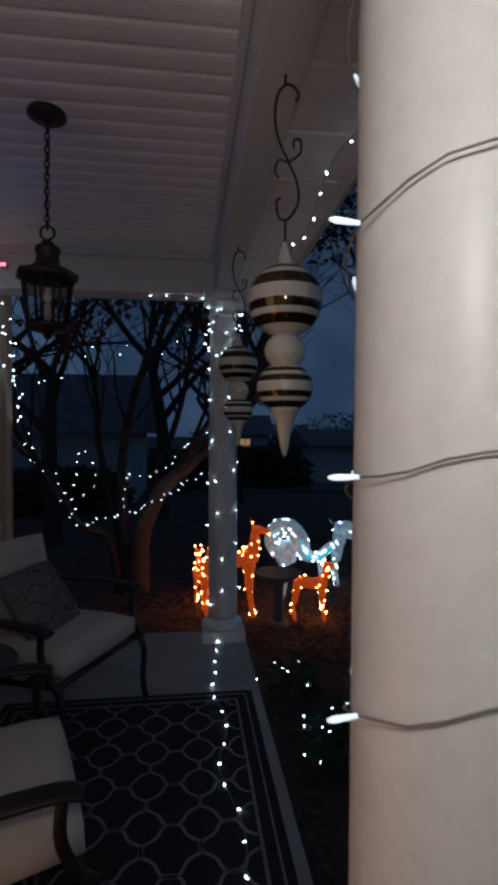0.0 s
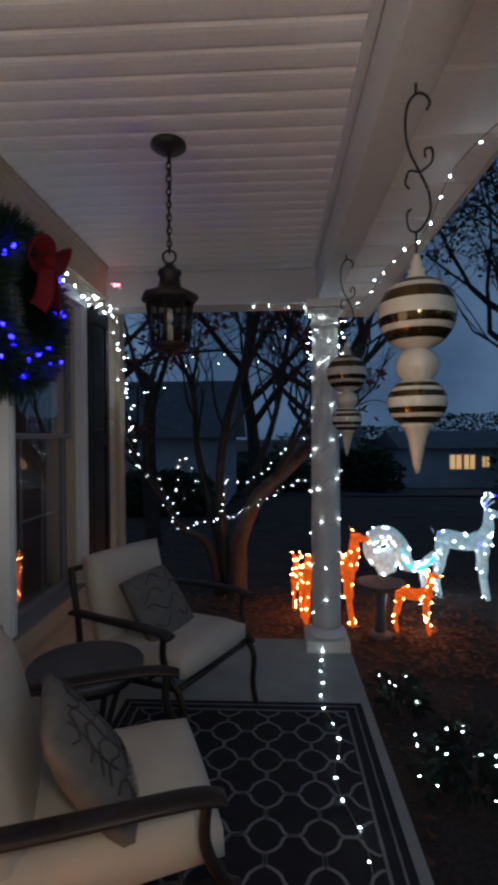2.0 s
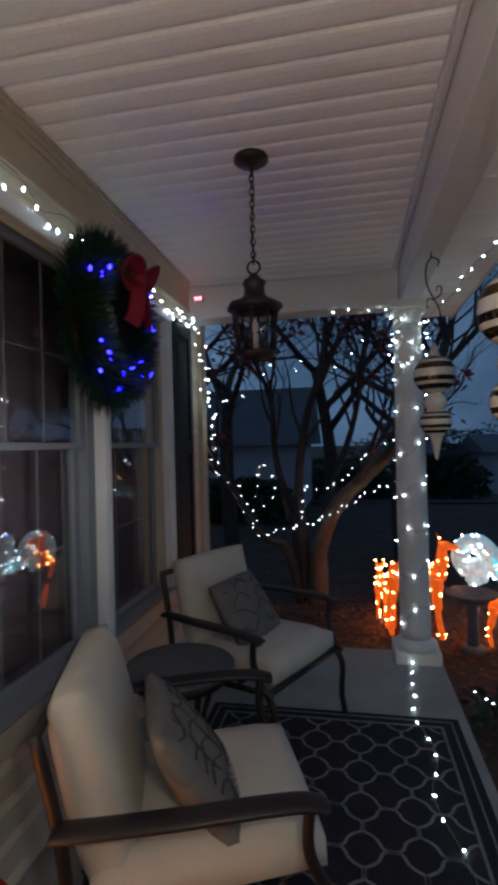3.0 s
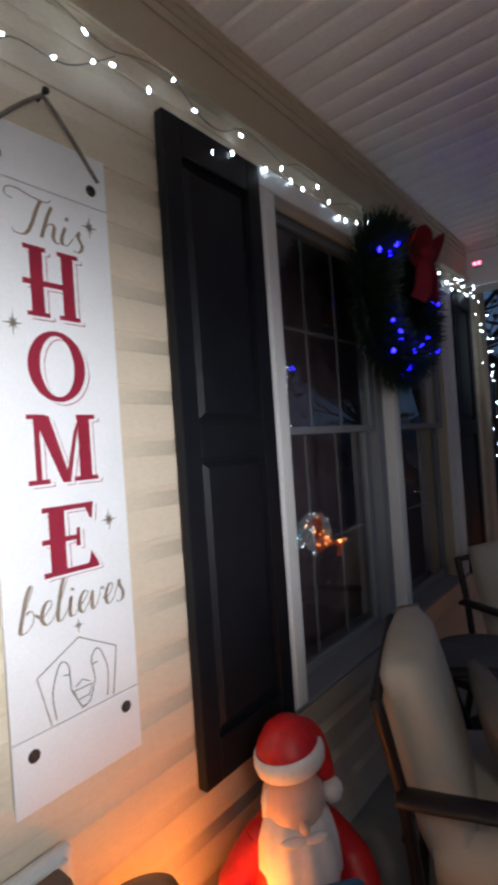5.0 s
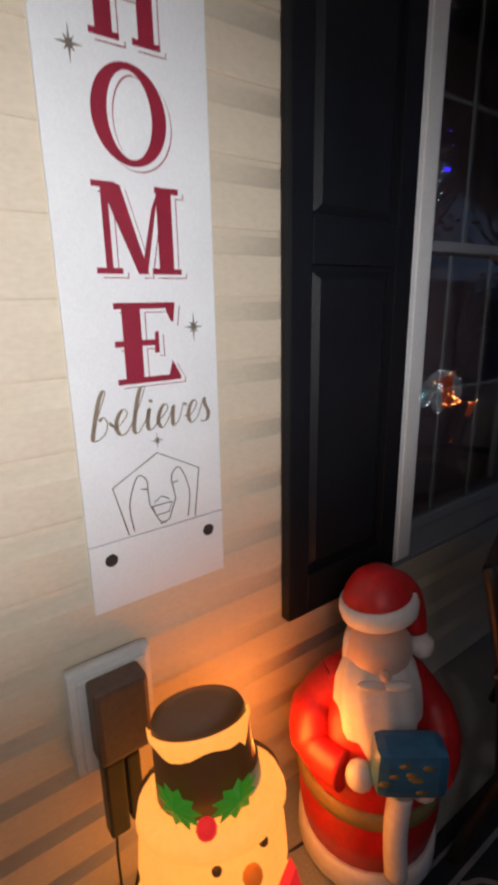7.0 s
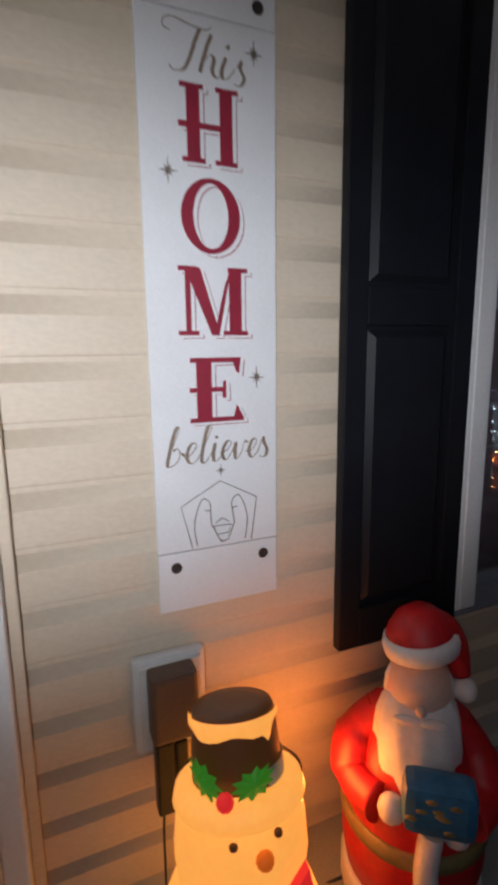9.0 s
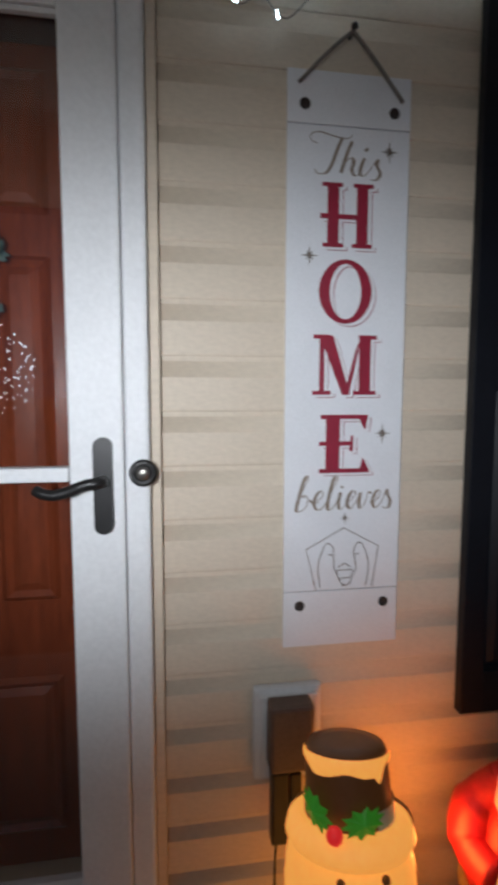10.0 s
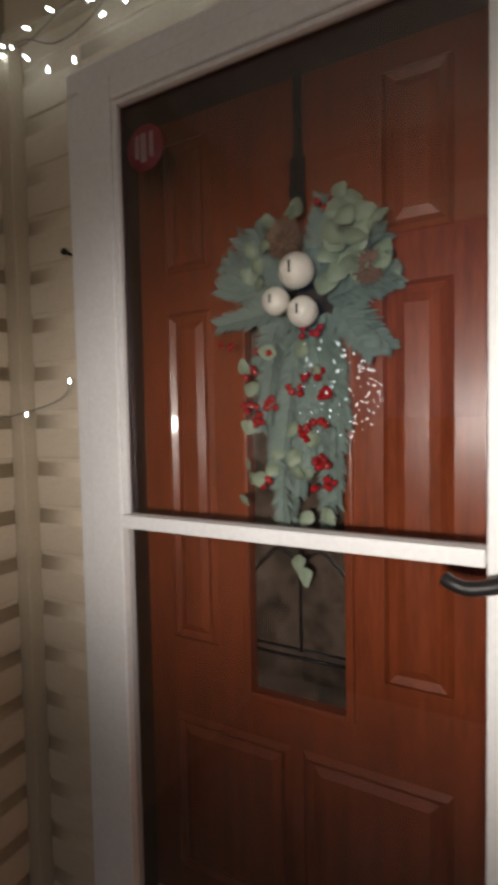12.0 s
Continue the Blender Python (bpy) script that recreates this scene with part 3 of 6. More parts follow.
for s in (-1, 1):
    tube(lead, smooth([(XD - 0.02, 0.65, 1.09), (XD - 0.02, 0.65 + s * 0.05, 1.12), (XD - 0.02, 0.65 + s * 0.09, 1.09), (XD - 0.02, 0.65 + s * 0.118, 1.06)]), 0.004, 6)
part("lead_came", lead, BLACK, lite)
hk = box(B(), (XD + 0.0142, 0.663, 1.93), (XD + 0.017, 0.683, 2.163))
box(hk, (XD + 0.0142, 0.655, 1.88), (XD + 0.022, 0.690, 1.985), 0.004)
extrude(hk, [(XD + 0.023, 0.652, 1.92), (XD + 0.023, 0.693, 1.92), (XD + 0.023, 0.673, 1.85)], (0.004, 0, 0))
solo("wreath_hanger", hk, BLACK, "black metal over-door wreath hanger", "hanger")


# ---- swag on the door ----
def leaf(bm, at, d, length, width, mi=0, up=Vector((1, 0, 0)), bend=0.2, tipround=0.5):
    """A curved leaf from at along d."""
    d = Vector(d).normalized()
    s = d.cross(up)
    if s.length < 0.05:
        s = d.cross(Vector((0, 1, 0)))
    s.normalize()
    n = s.cross(d)
    prev = None
    for i in range(5):
        t = i / 4
        w = width * (math.sin(math.pi * (0.08 + 0.86 * t ** tipround)))
        c = Vector(at) + d * length * t + n * bend * length * math.sin(t * 2.2) * 0.5
        row = [bm.verts.new(c - s * w), bm.verts.new(c + n * w * 0.35), bm.verts.new(c + s * w)]
        if prev:
            for k in (0, 1):
                f = bm.faces.new((prev[k], prev[k + 1], row[k + 1], row[k]))
                f.material_index, f.smooth = mi, True
        prev = row


def spray(bm, at, d, length, rnd, needles=26, width=0.05):
    """A flat fir spray: a stem with needles on both sides."""
    d = Vector(d).normalized()
    s = d.cross(Vector((1, 0, 0)))
    s.normalize()
    for i in range(needles):
        t = i / needles
        p = Vector(at) + d * length * t
        w = width * (1.05 - t * 0.55)
        for sg in (-1, 1):
            nd = d * 0.75 + s * sg * 0.8 + Vector((rnd.uniform(-0.1, 0.6), 0, 0))
            leaf(bm, p, nd, w * rnd.uniform(0.8, 1.15), 0.0036, bend=0.1)


swag = thing("door_swag", "frosted fir and eucalyptus door swag with white bells, red berries", "swag", pose(-1.268, 0.704, 1.594))
rnd = random.Random(4)
for k in range(58):
    f = k / 58
    bm = B()
    if f < 0.38:
        ang = rnd.uniform(-1.9, 1.7)
        d = Vector((rnd.uniform(0.0, 0.3), math.sin(ang) * 0.8, math.cos(ang) * 0.9 + 0.1))
        spray(bm, (rnd.uniform(-0.02, 0.02), 0.05 * math.sin(ang), 0.07 + 0.04 * math.cos(ang)), d, rnd.uniform(0.12, 0.17), rnd, 28, 0.05)
    elif f < 0.55:
        y0 = rnd.uniform(-0.09, 0.09)
        spray(bm, (rnd.uniform(-0.01, 0.02), y0, rnd.uniform(0.0, 0.08)), (rnd.uniform(0, 0.2), y0 * 8, -0.75), rnd.uniform(0.12, 0.16), rnd, 26, 0.045)
    else:
        y0 = rnd.uniform(-0.075, 0.075)
        spray(bm, (rnd.uniform(-0.02, 0.02), y0, rnd.uniform(-0.22, 0.05)), (rnd.uniform(0, 0.2), y0 * 1.2 + rnd.uniform(-0.15, 0.15), -1), rnd.uniform(0.15, 0.24), rnd, 32, 0.045)
    part("fir_spray", bm, FROST, swag)
for k in range(62):
    bm = B()
    if k < 30:
        at = (rnd.uniform(0.01, 0.06), rnd.uniform(0.06, 0.17), rnd.uniform(0.09, 0.25))
    elif k < 42:
        ang = rnd.uniform(-1.4, 0.2)
        at = (rnd.uniform(0.02, 0.05), 0.10 * math.sin(ang), 0.08 + 0.17 * math.cos(ang))
    else:
        at = (rnd.uniform(0.02, 0.05), rnd.uniform(-0.15, 0.05), rnd.uniform(-0.40, 0.0))
    big = 1.0 if k < 30 else 0.8
    leaf(bm, at, (rnd.uniform(0.05, 0.5), rnd.uniform(-1, 1), rnd.uniform(-1, 0.9)), rnd.uniform(0.042, 0.056) * big, rnd.uniform(0.019, 0.025) * big, bend=rnd.uniform(0.1, 0.5), tipround=0.8)
    part("eucalyptus_leaf", bm, EUCA, swag)
for y, z, r in ((0.012, 0.115, 0.035), (-0.032, 0.062, 0.028), (0.024, 0.036, 0.030)):
    jb = B()
    ball(jb, (0.075, y, z), r, 0, 3)
    b1 = part("jingle_bell", jb, BELL, swag, "white enamelled jingle bell")
    part("slot", box(B(), (0.075 + r * 0.93, y - r * 0.1, z - r * 0.3), (0.075 + r * 1.01, y + r * 0.05, z + r * 0.35), 0.001), BLACK, b1)
for y, z, r in ((-0.02, 0.185, 0.034), (0.15, 0.105, 0.028)):
    pc = B()
    for k in range(7):
        for j in range(9):
            a = j * math.tau / 9 + k * 0.35
            rr = r * math.sin(math.pi * (0.15 + 0.75 * k / 7))
            leaf(pc, (0.05 + (k - 3) * r * 0.22, y + 0.4 * rr * math.cos(a), z + 0.4 * rr * math.sin(a)), (0.3, math.cos(a), math.sin(a)), rr * 0.9, r * 0.2, bend=0.2)
    part("pinecone", pc, CONE, swag, "brown pinecone")
for y, z, n in ((0.035, 0.0, 5), (-0.075, -0.03, 3), (-0.11, -0.075, 3), (0.03, -0.085, 8), (0.0, -0.115, 4), (0.055, -0.125, 8), (-0.05, -0.135, 7), (-0.105, -0.145, 5), (-0.085, -0.17, 8), (0.045, -0.185, 5), (0.0, -0.20, 4), (0.06, -0.255, 9), (-0.08, -0.30, 6), (0.055, -0.30, 7), (-0.15, -0.015, 3), (0.06, 0.235, 3)):
    bc = B()
    for _ in range(n):
        ball(bc, (0.055 + rnd.uniform(-0.01, 0.012), y + rnd.uniform(-0.022, 0.022), z + rnd.uniform(-0.011, 0.011)), rnd.uniform(0.0072, 0.0095), 0, 1)
    part("berry_cluster", bc, BERRY, swag, "glossy red berries")
for y, z in ((-0.015, -0.455), (0.0, -0.48)):
    bm = B()
    leaf(bm, (0.02, y, z), (0.3, 0.2, -1), 0.04, 0.017)
    part("eucalyptus_leaf", bm, EUCA, swag)


# ---- hanging sign ----
sg = thing("hanging_sign", "tall white wooden sign with red and taupe lettering on cord", "sign", pose(-1.2025, 1.671, 0))
HW = 0.145
for z0, z1, sk in ((0.757, 0.894, 0.0), (0.8965, 1.9725, 0.0), (1.975, 2.088, 0.0)):
    part("board", box(B(), (0.0, -HW, z0), (0.0085, HW, z1), 0.002), SIGN, sg)
FX = 0.009


def serif_letter(strokes, y, z, name, ky=1.0, kz=1.0):
    """One slab-serif capital from boxes (y0, z0, y1, z1, or four corners) with its pale drop shade."""
    for m, dy, dz, dx in ((SIGNRED, 0.0105, -0.007, 0.0), (SIGN, 0.0085, -0.0055, 0.0006), (SIGNRED, 0.0, 0.0, 0.0012)):
        bm = B()
        for k, st in enumerate(strokes):
            q = [(st[0], st[1]), (st[2], st[1]), (st[2], st[3]), (st[0], st[3])] if len(st) == 4 else [st[0:2], st[2:4], st[4:6], st[6:8]]
            extrude(bm, [(FX + dx + 0.00007 * k, y + ky * a + dy, z + kz * b + dz) for a, b in q], (0.0005, 0, 0))
        part(name if dx > 0.001 else name + "_shade", bm, m, sg)


def ring_letter(y, z, name):
    for m, dy, dz, dx in ((SIGNRED, 0.0105, -0.007, 0.0), (SIGN, 0.0085, -0.0055, 0.0006), (SIGNRED, 0.0, 0.0, 0.0012)):
        bm = B()
        n = 40
        o, i = [], []
        for k in range(n):
            a = k * math.tau / n
            o.append(bm.verts.new((FX + dx + 0.0005, y + dy + 0.064 * math.cos(a), z + 0.073 + dz + 0.073 * math.sin(a))))
            i.append(bm.verts.new((FX + dx + 0.0005, y + dy + 0.038 * math.cos(a), z + 0.073 + dz + 0.063 * math.sin(a))))
        for k in range(n):
            bm.faces.new((o[k], o[(k + 1) % n], i[(k + 1) % n], i[k]))
        part(name if dx > 0.001 else name + "_shade", bm, m, sg)


def script(strokes, m):
    """Brush lettering: each line of points becomes a ribbon, broad on the way down and thin on the way up."""
    bm = B()
    for st in strokes:
        ln = smooth([(FX + 0.0006, a, b) for a, b in st], 5)
        row = []
        for k, p in enumerate(ln):
            d = (ln[min(k + 1, len(ln) - 1)] - ln[max(k - 1, 0)]).normalized()
            w = 0.0011 + 0.0030 * max(0.0, -d.z) ** 1.5
            e = Vector((0, d.z, -d.y)) * w
            row.append((bm.verts.new(p + e), bm.verts.new(p - e)))
        for a, b in zip(row, row[1:]):
            bm.faces.new((a[0], b[0], b[1], a[1]))
    part("script_word", bm, m, sg)


def scaled(strokes, y0, z0, k):
    return [[(y0 + k * a, z0 + k * b) for a, b in st] for st in strokes]


THIS = [[(8, 46), (-2, 50), (0, 60), (14, 63), (36, 58), (58, 56), (66, 62)], [(50, 57), (42, 40), (34, 18), (24, 2), (10, 0), (5, 6)],
        [(66, 52), (58, 34), (48, 3), (54, 18), (64, 27), (69, 22), (66, 8), (72, 0), (82, 6)],
        [(87, 28), (80, 10), (82, 1), (90, 3), (100, 16)], [(92, 44), (90, 41), (88.5, 38.5)], [(102, 18), (110, 28), (108, 18), (114, 6), (108, -4), (98, -4)]]
script(scaled(THIS, -0.088, 1.868, 0.00142), SIGNSCRIPT)
Hs = [(-0.046, 0.0, -0.020, 0.125), (0.020, 0.0, 0.046, 0.125), (-0.062, 0.056, 0.024, 0.066), (-0.056, 0.0, -0.010, 0.008), (0.010, 0.0, 0.056, 0.008), (-0.058, 0.119, -0.012, 0.127), (0.012, 0.119, 0.058, 0.127)]
serif_letter(Hs, -0.002, 1.708, "letter_h", 1.05, 1.12)
ring_letter(-0.004, 1.536, "letter_o")
Ms = [(-0.052, 0.0, -0.042, 0.118), (0.030, 0.0, 0.054, 0.118), (-0.052, 0.118, -0.024, 0.118, 0.012, 0.0, -0.004, 0.0), (0.022, 0.090, 0.034, 0.118, 0.010, 0.0, 0.0, 0.0), (-0.066, 0.0, -0.028, 0.008), (0.018, 0.0, 0.066, 0.008), (-0.064, 0.112, -0.03, 0.12), (0.028, 0.112, 0.066, 0.12)]
serif_letter(Ms, -0.003, 1.371, "letter_m", 1.18, 1.16)
Es = [(-0.034, 0.0, -0.008, 0.122), (-0.046, 0.0, 0.044, 0.009), (-0.044, 0.114, 0.042, 0.123), (-0.046, 0.058, 0.016, 0.067), (0.028, 0.0, 0.048, 0.0, 0.048, 0.006, 0.036, 0.032), (0.026, 0.123, 0.044, 0.123, 0.040, 0.092, 0.036, 0.095), (0.010, 0.046, 0.017, 0.046, 0.017, 0.080, 0.012, 0.078)]
serif_letter(Es, -0.001, 1.185, "letter_e", 1.32, 1.13)
BELIEVES = [[(125, 70), (165, 160), (183, 208), (172, 215), (150, 170), (125, 80), (110, 5), (140, 2), (172, 30), (182, 75), (165, 98), (145, 85)],
            [(190, 70), (225, 45), (262, 75), (280, 105), (262, 122), (235, 95), (222, 40), (245, 5), (285, 30), (340, 130), (375, 215), (362, 225), (340, 180), (315, 80), (308, 15), (330, 5), (368, 55)],
            [(368, 55), (390, 112), (378, 50), (382, 10), (405, 12), (435, 45), (470, 75), (488, 105), (470, 120), (445, 90), (433, 40), (455, 8), (496, 60)],
            [(402, 152), (399, 144), (396, 138)], [(496, 60), (516, 108), (510, 45), (516, 8), (545, 35), (566, 90), (572, 112), (590, 100)],
            [(580, 50), (604, 45), (635, 75), (648, 105), (632, 120), (608, 90), (598, 40), (618, 8), (655, 40)], [(655, 40), (690, 122), (694, 95), (714, 50), (705, 12), (676, 4), (668, 16)]]
script(scaled(BELIEVES, -0.159, 1.094, 0.00039), SIGNSCRIPT)


def star(y, z, r):
    pts = []
    for k in range(16):
        a = math.pi / 2 + k * math.tau / 16
        rr = r * (1.0 if k % 4 == 0 else 0.58 if k % 4 == 2 else 0.23)
        pts.append((FX, y + rr * math.cos(a) * 0.8, z + rr * math.sin(a)))
    part("star", extrude(B(), pts, (0.0007, 0, 0)), SIGNTAUPE, sg)


star(0.095, 1.925, 0.026)
star(-0.091, 1.688, 0.026)
star(0.095, 1.279, 0.026)
star(0.005, 1.074, 0.016)
ln = B()
for pts in ([(-0.066, 0.9), (-0.09, 1.0), (0.003, 1.05), (0.092, 1.002), (0.078, 0.9)],
            [(-0.055, 0.905), (-0.06, 0.96), (-0.042, 1.01), (-0.025, 1.005), (-0.022, 0.985), (-0.035, 0.985)], [(-0.022, 0.985), (-0.02, 0.95), (0.0, 0.91), (0.012, 0.905)],
            [(0.062, 0.905), (0.068, 0.96), (0.05, 1.01), (0.033, 1.005), (0.030, 0.985), (0.043, 0.985)], [(0.030, 0.985), (0.036, 0.95), (0.02, 0.91), (0.0, 0.905)],
            [(-0.015, 0.945), (0.028, 0.945), (0.02, 0.925), (-0.008, 0.925), (-0.015, 0.945)], [(-0.01, 0.952), (0.006, 0.962), (0.022, 0.952)]):
    tube(ln, smooth([(FX + 0.0003, y, z) for y, z in pts], 4) if len(pts) > 5 else [(FX + 0.0003, y, z) for y, z in pts], 0.0013, 5)
part("line_drawing", ln, SIGNTAUPE, sg)
for y, z in ((-0.105, 2.015), (0.105, 2.01), (-0.105, 0.86), (0.108, 0.86)):
    part("screw_hole", lathe(B(), [(0.0125, 0), (0.0125, 0.0012), (0.009, 0.0013), (0.009, 0.0005), (0.0005, 0.0005)], 20, at=(FX, y, z), m=Matrix.Rotation(radians(90), 4, "Y")), HOLE, sg)
cd = tube(B(), smooth([(FX, -0.12, 2.058), (FX + 0.008, -0.06, 2.118), (FX + 0.006, -0.006, 2.166), (FX + 0.006, 0.006, 2.166), (FX + 0.008, 0.06, 2.105), (FX, 0.125, 2.035)], 5), 0.0045, 8)
part("cord", cd, ROPE, sg, "grey jute cord")
nl = tube(B(), [(-1.21, 1.671, 2.17), (-1.175, 1.671, 2.174)], 0.004, 8)
ball(nl, (-1.175, 1.671, 2.174), 0.009, 0, 1)
solo("nail", nl, BLACK, "dark nail in the siding holding the sign", "nail")


# ---- outlet with adapter and plugs ----
op = thing("outlet_box", "grey weatherproof outlet cover on the siding with a plugged adapter", "outlet", pose(-1.2, 1.535, 0.55))
part("cover", box(B(), (0, -0.085, -0.115), (0.03, 0.085, 0.12), 0.012), PLATE, op)
part("lid", box(B(), (0.031, -0.07, -0.10), (0.04, 0.07, 0.105), 0.004), PLATE, op)
ad = thing("power_adapter", "brown square timer adapter plugged into the outlet", "adapter", pose(-1.158, 1.53, 0.585))
part("body", box(B(), (0, -0.052, -0.085), (0.055, 0.052, 0.075), 0.01), ADAPTER, ad)
part("prong_cap", box(B(), (0.01, -0.02, -0.10), (0.04, 0.02, -0.085), 0.003), BLACK, ad)
pl = thing("plug", "black plug with a cord hanging from the adapter", "plug", pose(-1.13, 1.52, 0.405))
part("body", box(B(), (-0.018, -0.036, -0.09), (0.018, 0.004, 0.088), 0.006), BLACK, pl)
part("second_body", box(B(), (-0.016, 0.008, -0.075), (0.018, 0.036, 0.085), 0.006), BLACK, pl)
part("cord", tube(B(), smooth([(0, 0.022, -0.076), (0.004, 0.03, -0.16), (0.01, 0.0, -0.27), (0.05, -0.03, -0.34), (0.12, 0.02, -0.384)]), 0.004, 8), BLACK, pl)
part("cord", tube(B(), smooth([(0, -0.02, -0.092), (0.0, -0.024, -0.15), (0.015, -0.03, -0.3), (0.06, -0.06, -0.384)]), 0.003, 8), BLACK, pl)
solo("cable", tube(B(), smooth([(-1.12, 1.585, 0.50), (-1.10, 1.66, 0.42), (-1.08, 1.70, 0.25), (-1.08, 1.80, 0.008), (-1.05, 1.95, 0.006), (-1.06, 2.15, 0.006)]), 0.004, 8), BLACK, "black cable from the adapter down to the floor", "cable")


# ---- moulded plastic figures ----
def round_figure():
    """Red-robed bearded figure, one mesh."""
    bm = B()
    lathe(bm, [(0.17, 0.0), (0.185, 0.02), (0.185, 0.07), (0.178, 0.085)], 32, mi=[1] * 3)
    lathe(bm, [(0.172, 0.086), (0.185, 0.16), (0.183, 0.24), (0.168, 0.33), (0.142, 0.42), (0.108, 0.50), (0.07, 0.545)], 32, mi=[0] * 6)
    lathe(bm, [(0.184, 0.225), (0.190, 0.23), (0.190, 0.262), (0.182, 0.268)], 32, mi=[4] * 3)
    ball(bm, (0.02, 0, 0.575), 0.083, 2, 3, (1, 1, 1.12))
    # beard: soft waves falling over the chest
    n, rings = 48, []
    for z, w, d, cx in ((0.585, 0.066, 0.040, 0.045), (0.56, 0.088, 0.058, 0.048), (0.52, 0.100, 0.072, 0.052), (0.47, 0.106, 0.082, 0.056), (0.42, 0.102, 0.088, 0.062), (0.375, 0.088, 0.086, 0.07), (0.335, 0.066, 0.078, 0.078), (0.305, 0.036, 0.064, 0.086), (0.29, 0.010, 0.05, 0.092)):
        ring = []
        for k in range(n):
            a = k * math.tau / n
            f = 1 + 0.028 * math.sin(11 * a + 14 * z) + 0.016 * math.sin(5 * a - 30 * z)
            ring.append(bm.verts.new((cx + d * f * math.cos(a), w * f * math.sin(a), z)))
        rings.append(ring)
    for a, b in zip(rings, rings[1:]):
        for k in range(n):
            f = bm.faces.new((a[k], b[k], b[(k + 1) % n], a[(k + 1) % n]))
            f.material_index, f.smooth = 1, True
    for s in (-1, 1):
        ball(bm, (0.026, s * 0.066, 0.570), 0.030, 1, 2, (0.9, 0.65, 2.0))
        ball(bm, (0.0, s * 0.085, 0.478), 0.056, 0, 2)
        ball(bm, (0.108, s * 0.026, 0.545), 0.026, 1, 2, (0.5, 1.5, 0.45))
    ball(bm, (0.110, 0, 0.572), 0.014, 2, 2)
    lathe(bm, [(0.084, -0.023), (0.091, -0.018), (0.095, 0.0), (0.091, 0.018), (0.083, 0.023)], 28, mi=[1] * 4, m=pose(0.012, 0, 0.688, 10, -2, 0))
    lathe(bm, [(0.088, 0.69), (0.081, 0.718), (0.063, 0.75), (0.036, 0.77), (0.006, 0.776)], 28, at=(0.01, 0, 0), mi=[0] * 4)
    tube(bm, smooth([(0.0, 0.03, 0.715), (-0.005, 0.062, 0.695), (-0.002, 0.088, 0.655), (0.01, 0.100, 0.61)]), [0.05, 0.05, 0.05, 0.05, 0.049, 0.048, 0.046, 0.044, 0.042, 0.04, 0.037, 0.034, 0.032, 0.03, 0.028, 0.026, 0.025, 0.024, 0.022], 14, 0)
    ball(bm, (0.018, 0.108, 0.583), 0.031, 1, 2)
    # arms
    tube(bm, smooth([(0.0, -0.09, 0.48), (0.02, -0.150, 0.42), (0.07, -0.150, 0.35), (0.14, -0.085, 0.345)]), [0.05] * 6 + [0.058] * 6 + [0.048] * 7, 16, 0)
    ball(bm, (0.165, -0.060, 0.362), 0.034, 1, 2)
    tube(bm, smooth([(0.0, 0.09, 0.48), (0.02, 0.145, 0.41), (0.08, 0.15, 0.36), (0.14, 0.11, 0.35)]), [0.05] * 6 + [0.054] * 6 + [0.05] * 7, 16, 0)
    ball(bm, (0.165, 0.085, 0.335), 0.034, 1, 2)
    # parcel and a pale sash below it
    box(bm, (0.150, -0.040, 0.365), (0.230, 0.120, 0.480), 0.026, 3)
    for gy, gz in ((0.02, 0.455), (0.05, 0.42), (0.035, 0.435), (-0.02, 0.41), (0.07, 0.45), (0.06, 0.39), (0.04, 0.425), (0.0, 0.43)):
        ball(bm, (0.229, gy, gz), 0.010, 4, 1, (0.3, 1.6, 0.8))
    tube(bm, smooth([(0.185, 0.03, 0.34), (0.197, 0.02, 0.25), (0.196, 0.03, 0.12)]), 0.028, 12, 1)
    return bm


solo("holiday_figurine", round_figure(), [MOULDRED, MOULDWHITE, MOULDPINK, MOULDBLUE, MOULDGOLD], "red and white moulded plastic holiday figurine on the porch floor", "figurine", m=pose(-0.985, 2.085, 0.0, 0, 0, -38) @ Matrix.Diagonal((0.95, 0.92, 0.98, 1.0)))


